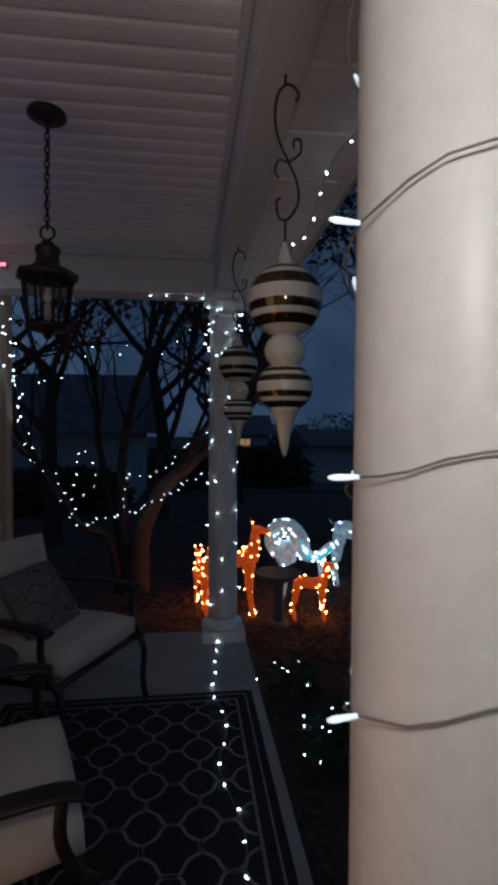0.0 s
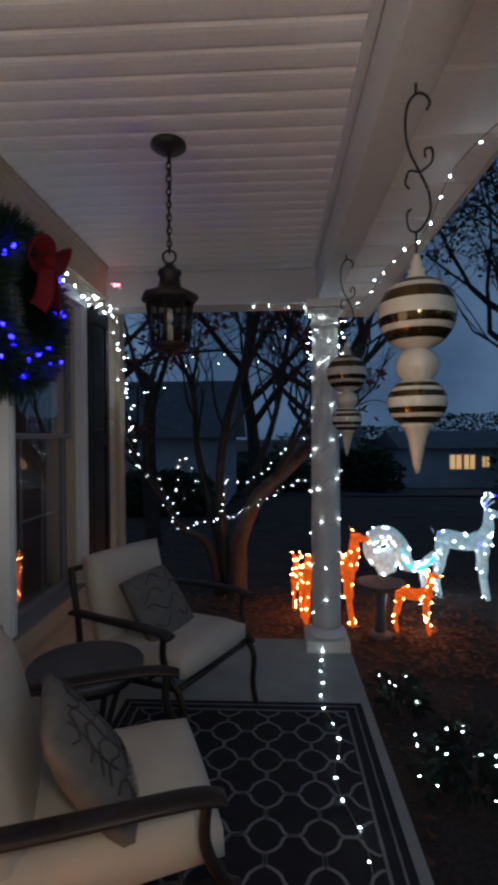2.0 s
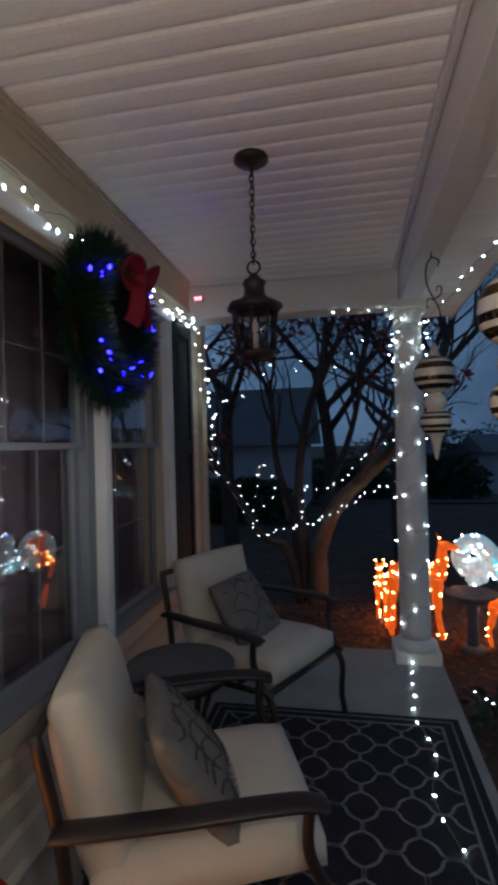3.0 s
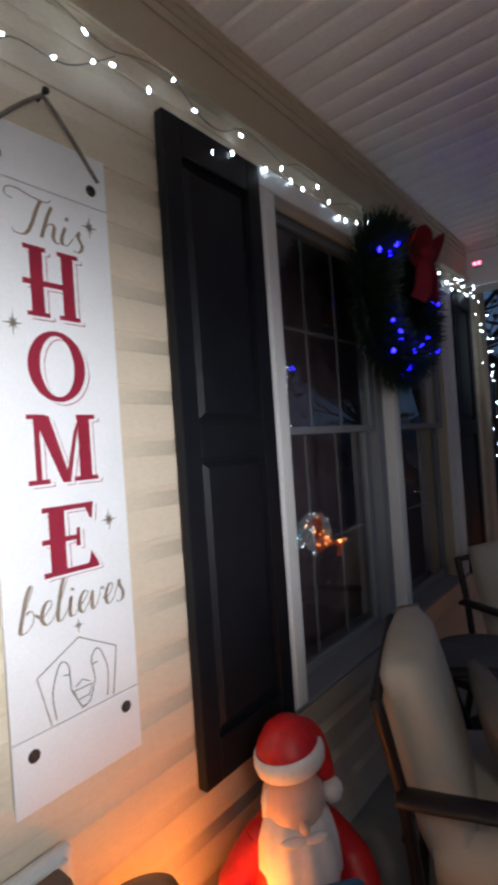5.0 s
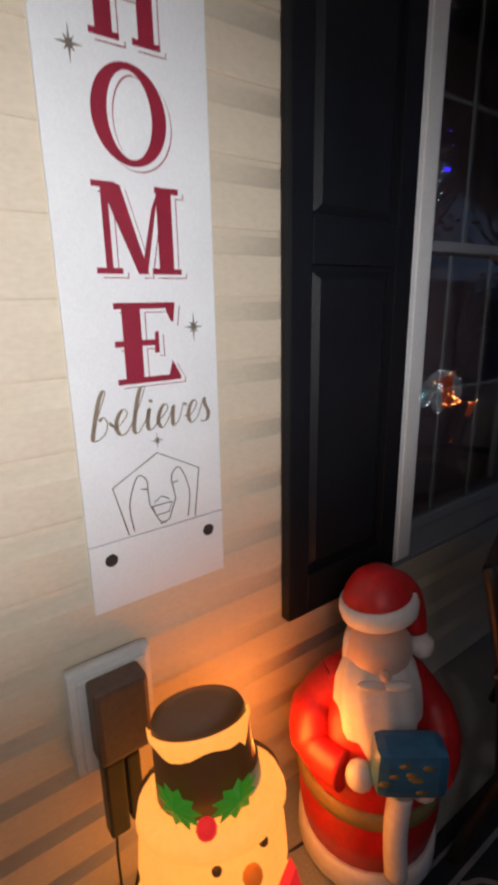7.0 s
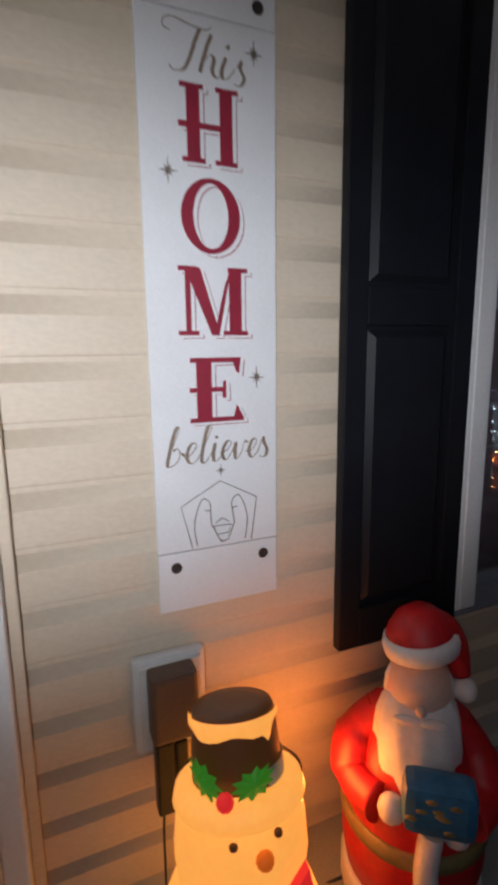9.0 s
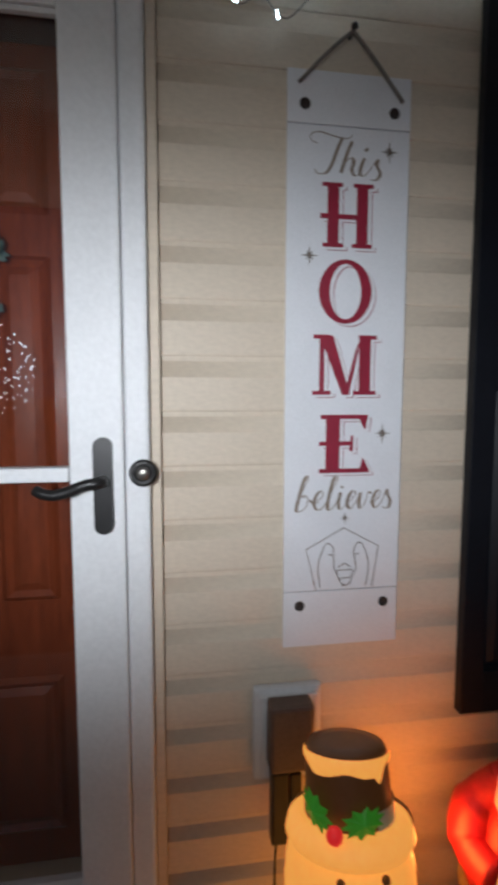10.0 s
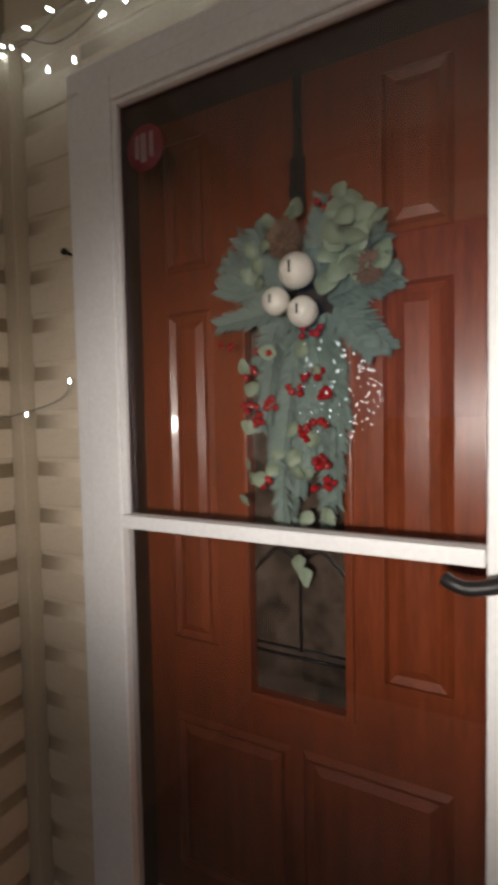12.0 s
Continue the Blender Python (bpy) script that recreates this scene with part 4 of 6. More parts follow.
def snow_figure():
    bm = B()
    lathe(bm, [(0.15, 0.0), (0.175, 0.03), (0.185, 0.11), (0.175, 0.19), (0.15, 0.26), (0.125, 0.30)], 32, mi=[0] * 5)
    lathe(bm, [(0.112, 0.301), (0.128, 0.33), (0.133, 0.39), (0.128, 0.45), (0.114, 0.50), (0.100, 0.522)], 32, mi=[0] * 5)
    # brim and hat, leaning back
    bm.verts.index_update()
    first = len(bm.verts)
    lathe(bm, [(0.10, 0.516), (0.119, 0.520), (0.127, 0.534), (0.121, 0.555), (0.098, 0.566)], 32, mi=[0] * 4)
    lathe(bm, [(0.088, 0.556), (0.0855, 0.60), (0.0825, 0.645), (0.0800, 0.682), (0.0765, 0.690), (0.045, 0.694), (0.002, 0.695)], 32, mi=[1] * 6)
    lathe(bm, [(0.112, 0.556), (0.122, 0.558), (0.124, 0.563), (0.105, 0.568)], 32, at=(-0.022, 0, -0.012), mi=[1] * 3)
    # snow slumped over the front of the hat's rim, with drips
    n, rows = 40, []
    for t in (0.0, 0.12, 0.5, 0.88, 1.0):
        ring = []
        for k in range(n + 1):
            a = -1.55 + 3.1 * k / n
            top = 0.688 - 0.006 * (a / 1.55) ** 2
            low = 0.650 + 0.006 * math.sin(a * 6 + 1) - 0.030 * math.exp(-((a - 0.95) / 0.12) ** 2) - 0.012 * math.exp(-((a + 0.8) / 0.25) ** 2) + 0.03 * (a / 1.55) ** 8
            r = 0.0795 + 0.006 * math.sin(math.pi * min(1, t + 0.1)) + 0.003 * (1 - t)
            ring.append(bm.verts.new((r * math.cos(a), r * math.sin(a), top + (low - top) * t)))
        rows.append(ring)
    for a, b in zip(rows, rows[1:]):
        for k in range(n):
            f = bm.faces.new((a[k], b[k], b[k + 1], a[k + 1]))
            f.material_index, f.smooth = 0, True
    # pale blue band showing at the hat's side
    band = [[bm.verts.new((0.0895 * math.cos(a), 0.0895 * math.sin(a), z)) for a in np.linspace(0.75, 2.2, 12)] for z in (0.562, 0.598)]
    for k in range(11):
        f = bm.faces.new((band[0][k], band[0][k + 1], band[1][k + 1], band[1][k]))
        f.material_index, f.smooth = 5, True
    # two spiky holly leaves and a berry
    for a0, z0, turn in ((-0.55, 0.598, 0.75), (0.38, 0.590, -0.25)):
        mid = bm.verts.new((0.110 * math.cos(a0), 0.110 * math.sin(a0), z0))
        rim = []
        for k in range(20):
            q = k * math.tau / 20
            e = 1.0 if k % 2 == 0 else 0.66
            u, w = 0.046 * e * math.cos(q), 0.027 * e * math.sin(q)
            aa, zz = a0 + (u * math.cos(turn) + w * math.sin(turn)) / 0.1, z0 - u * math.sin(turn) + w * math.cos(turn)
            rim.append(bm.verts.new((0.101 * math.cos(aa), 0.101 * math.sin(aa), zz)))
        for k in range(20):
            f = bm.faces.new((mid, rim[k], rim[(k + 1) % 20]))
            f.material_index = 2
    ball(bm, (0.114, -0.014, 0.574), 0.016, 3, 2)
    bm.verts.ensure_lookup_table()
    lean = Matrix.Rotation(radians(-16), 4, "Z") @ Matrix.Translation((0.025, 0, 0.508)) @ Matrix.Rotation(radians(5), 4, "X") @ Matrix.Rotation(radians(-15), 4, "Y") @ Matrix.Translation((0, 0, -0.52))
    for v in bm.verts[first:]:
        v.co = lean @ v.co
    # coal dots and a round orange button, plain
    for yy, zz in ((-0.040, 0.492), (0.042, 0.498)):
        ball(bm, (0.108, yy, zz), 0.0085, 1, 2)
    ball(bm, (0.126, 0.012, 0.468), 0.017, 4, 2)
    for s in (-1, 1):
        extrude(bm, [(0.128, s * 0.045, 0.385), (0.100, s * 0.098, 0.415), (0.130, s * 0.125, 0.26), (0.155, s * 0.065, 0.22)], (0.02, 0, 0), 3)
    return bm


solo("glowing_snow_figurine", snow_figure(), [SNOWGLOW, HATBROWN, HOLLY, HOLLYRED, NOSEORANGE, PALEBLUE], "lit yellow moulded plastic snow figurine with a brown hat", "figurine", m=pose(-0.945, 1.612, -0.004, 0, 0, -8))


# ---- patio chairs and table ----
def cushion(bm, sx, sy, sz, puff=0.02, m=None, nx=12, ny=12):
    """A soft box with rounded, bulging faces, centred on its base."""
    def p(u, v, top):
        e = (1 - abs(u) ** 5) * (1 - abs(v) ** 5)
        z = sz / 2 * (0.55 + 0.45 * min(1, e * 2.2)) + puff * (1 - u * u) * (1 - v * v)
        k = 1 - 0.02 * (u * u + v * v)
        return Vector((u * sx / 2 * k, v * sy / 2 * k, z if top else -z))
    for top in (True, False):
        g = [[bm.verts.new((m or Matrix()) @ p(-1 + 2 * i / nx, -1 + 2 * j / ny, top)) for j in range(ny + 1)] for i in range(nx + 1)]
        for i in range(nx):
            for j in range(ny):
                q = (g[i][j], g[i + 1][j], g[i + 1][j + 1], g[i][j + 1])
                bm.faces.new(q if top else q[::-1]).smooth = True
        if top:
            ga = g
    rim = lambda g: [g[i][0] for i in range(nx + 1)] + [g[nx][j] for j in range(1, ny + 1)] + [g[i][ny] for i in range(nx - 1, -1, -1)] + [g[0][j] for j in range(ny - 1, 0, -1)]
    a, b = rim(ga), rim(g)
    for k in range(len(a)):
        bm.faces.new((b[k], b[(k + 1) % len(a)], a[(k + 1) % len(a)], a[k])).smooth = True
    return bm


def patio_chair(m, label):
    """Faces +x; origin on the floor under the seat's middle."""
    th = thing("patio_chair", label, "chair", m, "porch chairs")
    part("seat_cushion", cushion(B(), 0.60, 0.56, 0.13, 0.018, pose(0.02, 0, 0.40, 0, -3, 0)), CUSHION, th, "cream canvas seat cushion")
    part("back_cushion", cushion(B(), 0.52, 0.52, 0.13, 0.024, pose(-0.265, 0, 0.605, 0, -102, 0)), CUSHION, th, "cream canvas back cushion")
    sf = B()
    for y in (-0.30, 0.30):
        tube(sf, [(-0.30, y, 0.30), (0.0, y, 0.325), (0.30, y, 0.345)], 0.014, 8)
    tube(sf, [(0.30, -0.30, 0.345), (0.30, 0.30, 0.345)], 0.014, 8)
    tube(sf, [(-0.30, -0.30, 0.30), (-0.30, 0.30, 0.30)], 0.014, 8)
    for k in range(1, 6):
        tube(sf, [(-0.30 + 0.1 * k, -0.30, 0.30 + 0.007 * k), (-0.30 + 0.1 * k, 0.30, 0.30 + 0.007 * k)], 0.007, 6)
    part("seat_frame", sf, BRONZE, th)
    bf = B()
    for y in (-0.30, 0.30):
        tube(bf, smooth([(-0.30, y, 0.30), (-0.325, y, 0.55), (-0.365, y, 0.75), (-0.380, y * 0.97, 0.79)], 4), 0.016, 8)
    tube(bf, [(-0.378, -0.29, 0.784), (-0.378, 0.29, 0.784)], 0.014, 8)
    part("back_frame", bf, BRONZE, th)
    for s in (-1, 1):
        ar = B()
        pts = smooth([(-0.335, s * 0.315, 0.585), (-0.25, s * 0.33, 0.592), (-0.05, s * 0.345, 0.60), (0.14, s * 0.345, 0.602), (0.24, s * 0.34, 0.595), (0.29, s * 0.338, 0.58)], 5)
        tube(ar, pts, [0.036] * len(pts), 12, flat=0.38)
        part("armrest", ar, BRONZE, th)
        sup = tube(B(), smooth([(0.25, s * 0.338, 0.585), (0.245, s * 0.335, 0.48), (0.285, s * 0.325, 0.38), (0.33, s * 0.315, 0.34)], 5), 0.015, 8)
        part("arm_support", sup, BRONZE, th)
        part("front_leg", tube(B(), smooth([(0.30, s * 0.31, 0.345), (0.335, s * 0.312, 0.27), (0.325, s * 0.315, 0.12), (0.345, s * 0.32, 0.0)], 4), 0.016, 8), BRONZE, th)
        part("rear_leg", tube(B(), smooth([(-0.30, s * 0.30, 0.30), (-0.33, s * 0.30, 0.2), (-0.38, s * 0.305, 0.0)], 4), 0.016, 8), BRONZE, th)
    return th


CH1, CH2 = pose(-0.59, 3.775, 0, 0, 0, -27), pose(-0.55, 2.61, 0, 0, 0, 20)
patio_chair(CH1, "cream-cushioned dark metal patio chair at the far side of the table")
patio_chair(CH2, "cream-cushioned dark metal patio chair beside the figurines")


def throw_pillow(m, label, fancy):
    th = thing("throw_pillow", label, "pillow", m, "throw pillows")
    part("cover", cushion(B(), 0.40, 0.40, 0.05, 0.055, None, 14, 14), PILLOW, th)
    st = B()
    if fancy:
        for k in range(7):
            u = -0.15 + 0.05 * k
            pts = [(u + 0.02 * math.sin(j * 1.4 + k), -0.17 + 0.034 * j, 0) for j in range(11)]
            tube(st, [(a, b, 0.028 + 0.052 * (1 - (a / 0.2) ** 2) * (1 - (b / 0.2) ** 2)) for a, b, c in pts], 0.0035, 5)
        for k in range(4):
            v = -0.12 + 0.08 * k
            tube(st, [(a, v + 0.02 * math.sin(a * 30), 0.028 + 0.052 * (1 - (a / 0.2) ** 2) * (1 - (v / 0.2) ** 2)) for a in np.linspace(-0.17, 0.17, 12)], 0.0035, 5)
        tagged(part("embroidery", st, STITCH, th, "dark branching embroidery"), kind="stuff")
        sq = B()
        for i in range(5):
            for j in range(9):
                a, b = 0.06 + 0.02 * i, -0.10 + 0.025 * j
                z = 0.032 + 0.054 * (1 - (a / 0.2) ** 2) * (1 - (b / 0.2) ** 2)
                box(sq, (a - 0.006, b - 0.008, z - 0.002), (a + 0.006, b + 0.008, z + 0.002))
        part("sequin_band", sq, SILVER, th, "rows of silver sequins")
    else:
        for k in range(5):
            u = -0.14 + 0.07 * k
            tube(st, [(u + 0.03 * math.sin(j * 1.1 + 2 * k), -0.16 + 0.032 * j, 0.026 + 0.054 * (1 - (u / 0.2) ** 2) * (1 - ((-0.16 + 0.032 * j) / 0.2) ** 2)) for j in range(11)], 0.003, 5)
        tagged(part("embroidery", st, STITCH, th), kind="stuff")
    return th


throw_pillow(CH1 @ pose(-0.03, -0.02, 0.575, 0, 56, 8), "grey patterned throw pillow leaning in the far chair", False)
throw_pillow(CH2 @ pose(-0.02, -0.07, 0.575, 0, 58, 6), "grey embroidered throw pillow with silver sequins in the chair", True)

tb = thing("side_table", "round dark metal side table between the chairs", "table", pose(-0.83, 3.27, 0))
part("tabletop", lathe(B(), [(0.02, 0.478), (0.222, 0.478), (0.235, 0.486), (0.238, 0.497), (0.232, 0.505), (0.215, 0.507), (0.005, 0.507)], 48), SLATE, tb)
part("apron", lathe(B(), [(0.20, 0.44), (0.205, 0.44), (0.205, 0.477), (0.20, 0.477)], 40), BRONZE, tb)
for k in range(4):
    a = radians(45 + 90 * k)
    c, s = math.cos(a), math.sin(a)
    part("leg", tube(B(), smooth([(0.17 * c, 0.17 * s, 0.477), (0.15 * c, 0.15 * s, 0.36), (0.10 * c, 0.10 * s, 0.2), (0.15 * c, 0.15 * s, 0.08), (0.20 * c, 0.20 * s, 0.0)]), 0.013, 8), BRONZE, tb)
part("stretcher", lathe(B(), [(0.095, 0.19), (0.108, 0.19), (0.108, 0.21), (0.095, 0.21)], 32), BRONZE, tb)


# ---- rug with a trellis of rings and links ----
rg = thing("rug", "dark navy outdoor rug with a pale grey trellis pattern and border", "rug", pose(0, 0, 0))
RX0, RX1, RY0, RY1 = -0.86, 0.425, 1.30, 3.93
part("rug_field", box(B(), (RX0, RY0, 0.001), (RX1, RY1, 0.009), 0.003), RUG, rg)
bd = B()
for ins, w in ((0.035, 0.008), (0.085, 0.012)):
    x0, x1, y0, y1 = RX0 + ins, RX1 - ins, RY0 + ins, RY1 - ins
    for a, b in (((x0, y0), (x1, y0 + w)), ((x0, y1 - w), (x1, y1)), ((x0, y0 + w), (x0 + w, y1 - w)), ((x1 - w, y0 + w), (x1, y1 - w))):
        box(bd, (*a, 0.009), (*b, 0.0105))
part("border", bd, RUGLINE, rg)
tr = B()
X0, X1, Y0, Y1 = RX0 + 0.1, RX1 - 0.1, RY0 + 0.1, RY1 - 0.1
PX, PY = 0.203, 0.213


def strip(bm, pts, w):
    prev = None
    for i, p in enumerate(pts):
        a, b = pts[max(i - 1, 0)], pts[min(i + 1, len(pts) - 1)]
        d = Vector((b[0] - a[0], b[1] - a[1]))
        if d.length < 1e-9:
            continue
        d.normalize()
        if not (X0 <= p[0] <= X1 and Y0 <= p[1] <= Y1):
            prev = None
            continue
        row = (bm.verts.new((p[0] - d.y * w, p[1] + d.x * w, 0.0103)), bm.verts.new((p[0] + d.y * w, p[1] - d.x * w, 0.0103)))
        if prev:
            bm.faces.new((prev[0], prev[1], row[1], row[0]))
        prev = row


QUARTER = smooth([(PX / 2, 0.002, 0), (0.079, 0.003, 0), (0.064, 0.018, 0), (0.052, 0.046, 0), (0.029, 0.068, 0), (0.007, 0.080, 0), (0.002, 0.092, 0), (0.002, PY / 2, 0)], 5)
cy = 3.430 - 10 * PY
while cy < Y1 + PY:
    for k in range(-5, 4):
        cx = -0.075 + PX * k
        for mx, my in ((1, 1), (1, -1), (-1, 1), (-1, -1)):
            strip(tr, [(cx + mx * q.x, cy + my * q.y) for q in QUARTER], 0.0062)
    cy += PY
for f in tr.faces:
    f.normal_update()
    if f.normal.z < 0:
        f.normal_flip()
tagged(part("trellis", tr, RUGLINE, rg), kind="stuff")


# ---- hanging lantern ----
ln = thing("hanging_lantern", "dark bronze hanging porch lantern on a chain, unlit", "lantern", pose(-0.452, 3.22, 0))
part("canopy", lathe(B(), [(0.07, 2.629), (0.072, 2.615), (0.05, 2.60), (0.014, 2.594), (0.01, 2.585), (0.002, 2.583)], 32), BRONZE, ln)
ch = B()
z, k = 2.583, 0
while z > 2.21:
    lk = [(0.009 * math.cos(a), 0, z - 0.016 + 0.017 * math.sin(a)) if k % 2 else (0, 0.009 * math.cos(a), z - 0.016 + 0.017 * math.sin(a)) for a in np.linspace(0, math.tau, 13)]
    tube(ch, lk, 0.003, 5, cap=False)
    z -= 0.026
    k += 1
tube(ch, smooth([(0.006, 0.004, 2.585), (0.009, -0.005, 2.45), (-0.006, 0.007, 2.32), (0.005, 0.0, 2.20)]), 0.0025, 5)
part("chain", ch, BRONZE, ln)
part("ring", tube(B(), [(0.026 * math.cos(a), 0, 2.175 + 0.026 * math.sin(a)) for a in np.linspace(0, math.tau, 25)], 0.0045, 8, cap=False), BRONZE, ln)
part("roof", lathe(B(), [(0.008, 2.15), (0.022, 2.14), (0.026, 2.128), (0.046, 2.12), (0.05, 2.105), (0.042, 2.095), (0.045, 2.06), (0.058, 2.045), (0.075, 2.035), (0.112, 2.022), (0.118, 2.008), (0.112, 1.996), (0.085, 1.992)], 8), BRONZE, ln)
for k in range(8):
    cg = B()
    a = k * math.tau / 8
    c, s = math.cos(a), math.sin(a)
    tube(cg, [(0.092 * c, 0.092 * s, 1.992), (0.076 * c, 0.076 * s, 1.825)], 0.006, 6)
    part("cage_bar", cg, BRONZE, ln)
gp = part("glass", lathe(B(), [(0.088, 1.991), (0.072, 1.828)], 8), LANTERNGLASS, ln)
gp.visible_shadow = False
part("base", lathe(B(), [(0.085, 1.826), (0.085, 1.812), (0.06, 1.80), (0.025, 1.795), (0.018, 1.785), (0.012, 1.772), (0.002, 1.77)], 8), BRONZE, ln)
part("candle_sleeve", lathe(B(), [(0.013, 1.827), (0.013, 1.90), (0.006, 1.905)], 16), ORNWHITE, ln, "ivory candle sleeve")
part("bulb", lathe(B(), [(0.006, 1.906), (0.016, 1.925), (0.012, 1.945), (0.002, 1.965)], 16), BULBHUSK, ln)


# ---- ornaments on scroll hooks ----
def ornament(x, y, ztop, label):
    """A finial with banded bulbs; ztop is its crown."""
    th = thing("finial_ornament", label, "ornament", pose(x, y, ztop - 0.575) @ Matrix.Diagonal((1, 1, 0.975, 1)), "hanging ornaments")
    part("crown", lathe(B(), [(0.004, 0.592), (0.010, 0.588), (0.010, 0.575), (0.017, 0.568), (0.015, 0.555), (0.024, 0.548), (0.021, 0.535), (0.030, 0.528), (0.034, 0.51)], 28), ORNWHITE, th)

    def bulb(cz, r, h, bands, nm):
        n = 26
        prof = [(max(0.012, r * math.sqrt(max(0, 1 - t * t)) ** 0.92), cz - t * h) for t in np.linspace(-0.985, 0.985, n)]
        mi = []
        for j in range(n - 1):
            f = (j + 0.5) / (n - 1)
            mi.append(1 if any(a <= f < b for a, b in bands) else 0)
        part(nm, lathe(B(), prof, 40, mi=mi), [ORNWHITE, ORNGOLD], th, "ivory bulb with dark gold bands")

    bulb(0.43, 0.10, 0.098, ((0.02, 0.13), (0.20, 0.36), (0.56, 0.70), (0.77, 0.90)), "upper_bulb")
    bulb(0.292, 0.055, 0.050, (), "middle_bulb")
    bulb(0.192, 0.076, 0.068, ((0.12, 0.22), (0.30, 0.42), (0.62, 0.74), (0.80, 0.94)), "lower_bulb")
    part("spike", lathe(B(), [(0.04, 0.135), (0.042, 0.128), (0.034, 0.12), (0.026, 0.10), (0.017, 0.06), (0.010, 0.02), (0.004, 0.0)], 24), ORNWHITE, th)
    return th


def scroll_hook(x, y, z1, z0):
    h = z1 - z0
    pts = smooth([(0, -0.035, h - 0.045), (0, -0.045, h - 0.025), (0, -0.03, h - 0.006), (0, -0.002, h - 0.002), (0, 0.026, h - 0.03), (0, 0.035, h - 0.09), (0, 0.022, h - 0.15), (0, -0.012, h * 0.52), (0, -0.04, h * 0.40), (0, -0.045, h * 0.28), (0, -0.02, h * 0.19), (0, 0.0, h * 0.16)], 6)
    rot = Matrix.Rotation(radians(90), 4, "Z") @ Matrix.Diagonal((1, 0.8, 1, 1))
    bm = tube(B(), [rot @ p for p in pts], 0.0035, 8)
    for c in ([(0, -0.012, h * 0.52), (0, -0.05, h * 0.58), (0, -0.052, h * 0.66), (0, -0.03, h * 0.66), (0, -0.03, h * 0.61)], [(0, -0.012, h * 0.52), (0, 0.022, h * 0.53), (0, 0.035, h * 0.46), (0, 0.022, h * 0.42)], [(0, 0.0, h * 0.16), (0, 0.022, h * 0.18), (0, 0.03, h * 0.27), (0, 0.016, h * 0.30)]):
        tube(bm, [rot @ p for p in smooth(c, 6)], 0.003, 8)
    tube(bm, [(0, 0, h * 0.16), (0, 0, 0.0)], 0.003, 6)
    tube(bm, [(0, 0, h - 0.004), (0, 0, h + 0.025)], 0.004, 6)
    return solo("scroll_hook", bm, BRONZE, "dark iron scroll hook fixed under the eaves", "hook", m=pose(x, y, z0), group="scroll hooks")


ornament(0.342, 2.546, 1.922, "large ivory and dark gold finial ornament hanging under the beam")
scroll_hook(0.342, 2.546, ZB - 0.025, 1.912)
ornament(0.336, 3.79, 1.922, "large ivory and dark gold finial ornament beside the far column")
scroll_hook(0.336, 3.79, ZB - 0.025, 1.912)


# ---- wreath on the window ----
wr = thing("window_wreath", "green fir wreath with blue lights and red bow", "wreath", pose(-1.135, 3.225, 1.995))
rnd = random.Random(9)
for seg in range(12):
    bm = B()
    for k in range(34):
        a = (seg + k / 34) * math.tau / 12
        c = Vector((0, 0.25 * math.sin(a), 0.25 * math.cos(a)))
        for j in range(14):
            ph = rnd.uniform(0, math.tau)
            out = Vector((0, math.sin(a), math.cos(a)))
            d = out * math.cos(ph) + Vector((1, 0, 0)) * abs(math.sin(ph)) * 0.8 + Vector((0, math.cos(a), -math.sin(a))) * rnd.uniform(-0.6, 0.6)
            d.x = max(d.x, -0.1)
            leaf(bm, c + d * 0.03, d, rnd.uniform(0.09, 0.15), 0.006, bend=0.1)
    part("fir_tuft", bm, FIR, wr)
bw = B()
for s in (-1, 1):
    lp = smooth([(0.10, 0.0, 0.0), (0.135, s * 0.05, 0.045), (0.13, s * 0.115, 0.06), (0.10, s * 0.12, 0.01), (0.09, s * 0.06, -0.015), (0.10, 0.0, 0.0)], 5)
    tube(bw, lp, 0.036, 8, flat=0.12)
    tube(bw, smooth([(0.10, 0.0, 0.0), (0.12, s * 0.03, -0.06), (0.115, s * 0.05, -0.13), (0.10, s * 0.075, -0.17)], 5), 0.034, 8, flat=0.12)
ball(bw, (0.12, 0, 0), 0.03, 0, 2)
bwo = part("bow", bw, BOW, wr, "red velvet bow")
bwo.matrix_local = pose(0.01, 0.08, 0.20, 8, 0, 0) @ Matrix.Scale(1.15, 4)
led_b = B()
tube(led_b, [(0, 0, 0), (0, 0, 0.012), (0, 0, 0.02)], [0.0065, 0.0065, 0.002], 6)
LED_BLUE = data_of("led_bulb", led_b, LEDBLUE)
for k in range(25):
    a, r = rnd.uniform(0.2, 5.9), rnd.uniform(0.19, 0.36)
    piece("blue_bulb", LED_BLUE, wr, pose(rnd.uniform(0.075, 0.13), r * math.sin(a), r * math.cos(a), rnd.uniform(0, 90), rnd.uniform(0, 90), 0))

# pink-red indicator light at the corner of the beam
rl = thing("indicator_light", "small glowing pink-red indicator light under the beam", "light", pose(-1.105, 4.618, 2.494))
part("housing", box(B(), (-0.03, 0.0, -0.018), (0.03, 0.04, 0.018), 0.005), PLATE, rl)
for s in (-1, 1):
    part("lamp", ball(B(), (s * 0.014, -0.006, 0), 0.011, 0, 2), LEDRED, rl)


# ---- light strings ----
def bulb_mesh(m, r=0.0028, l=0.012):
    bm = tube(B(), [(0, 0, 0), (0, 0, l * 0.45), (0, 0, l * 0.8), (0, 0, l)], [r * 0.75, r, r * 1.1, r * 0.5], 7)
    return data_of("led_bulb", bm, m)


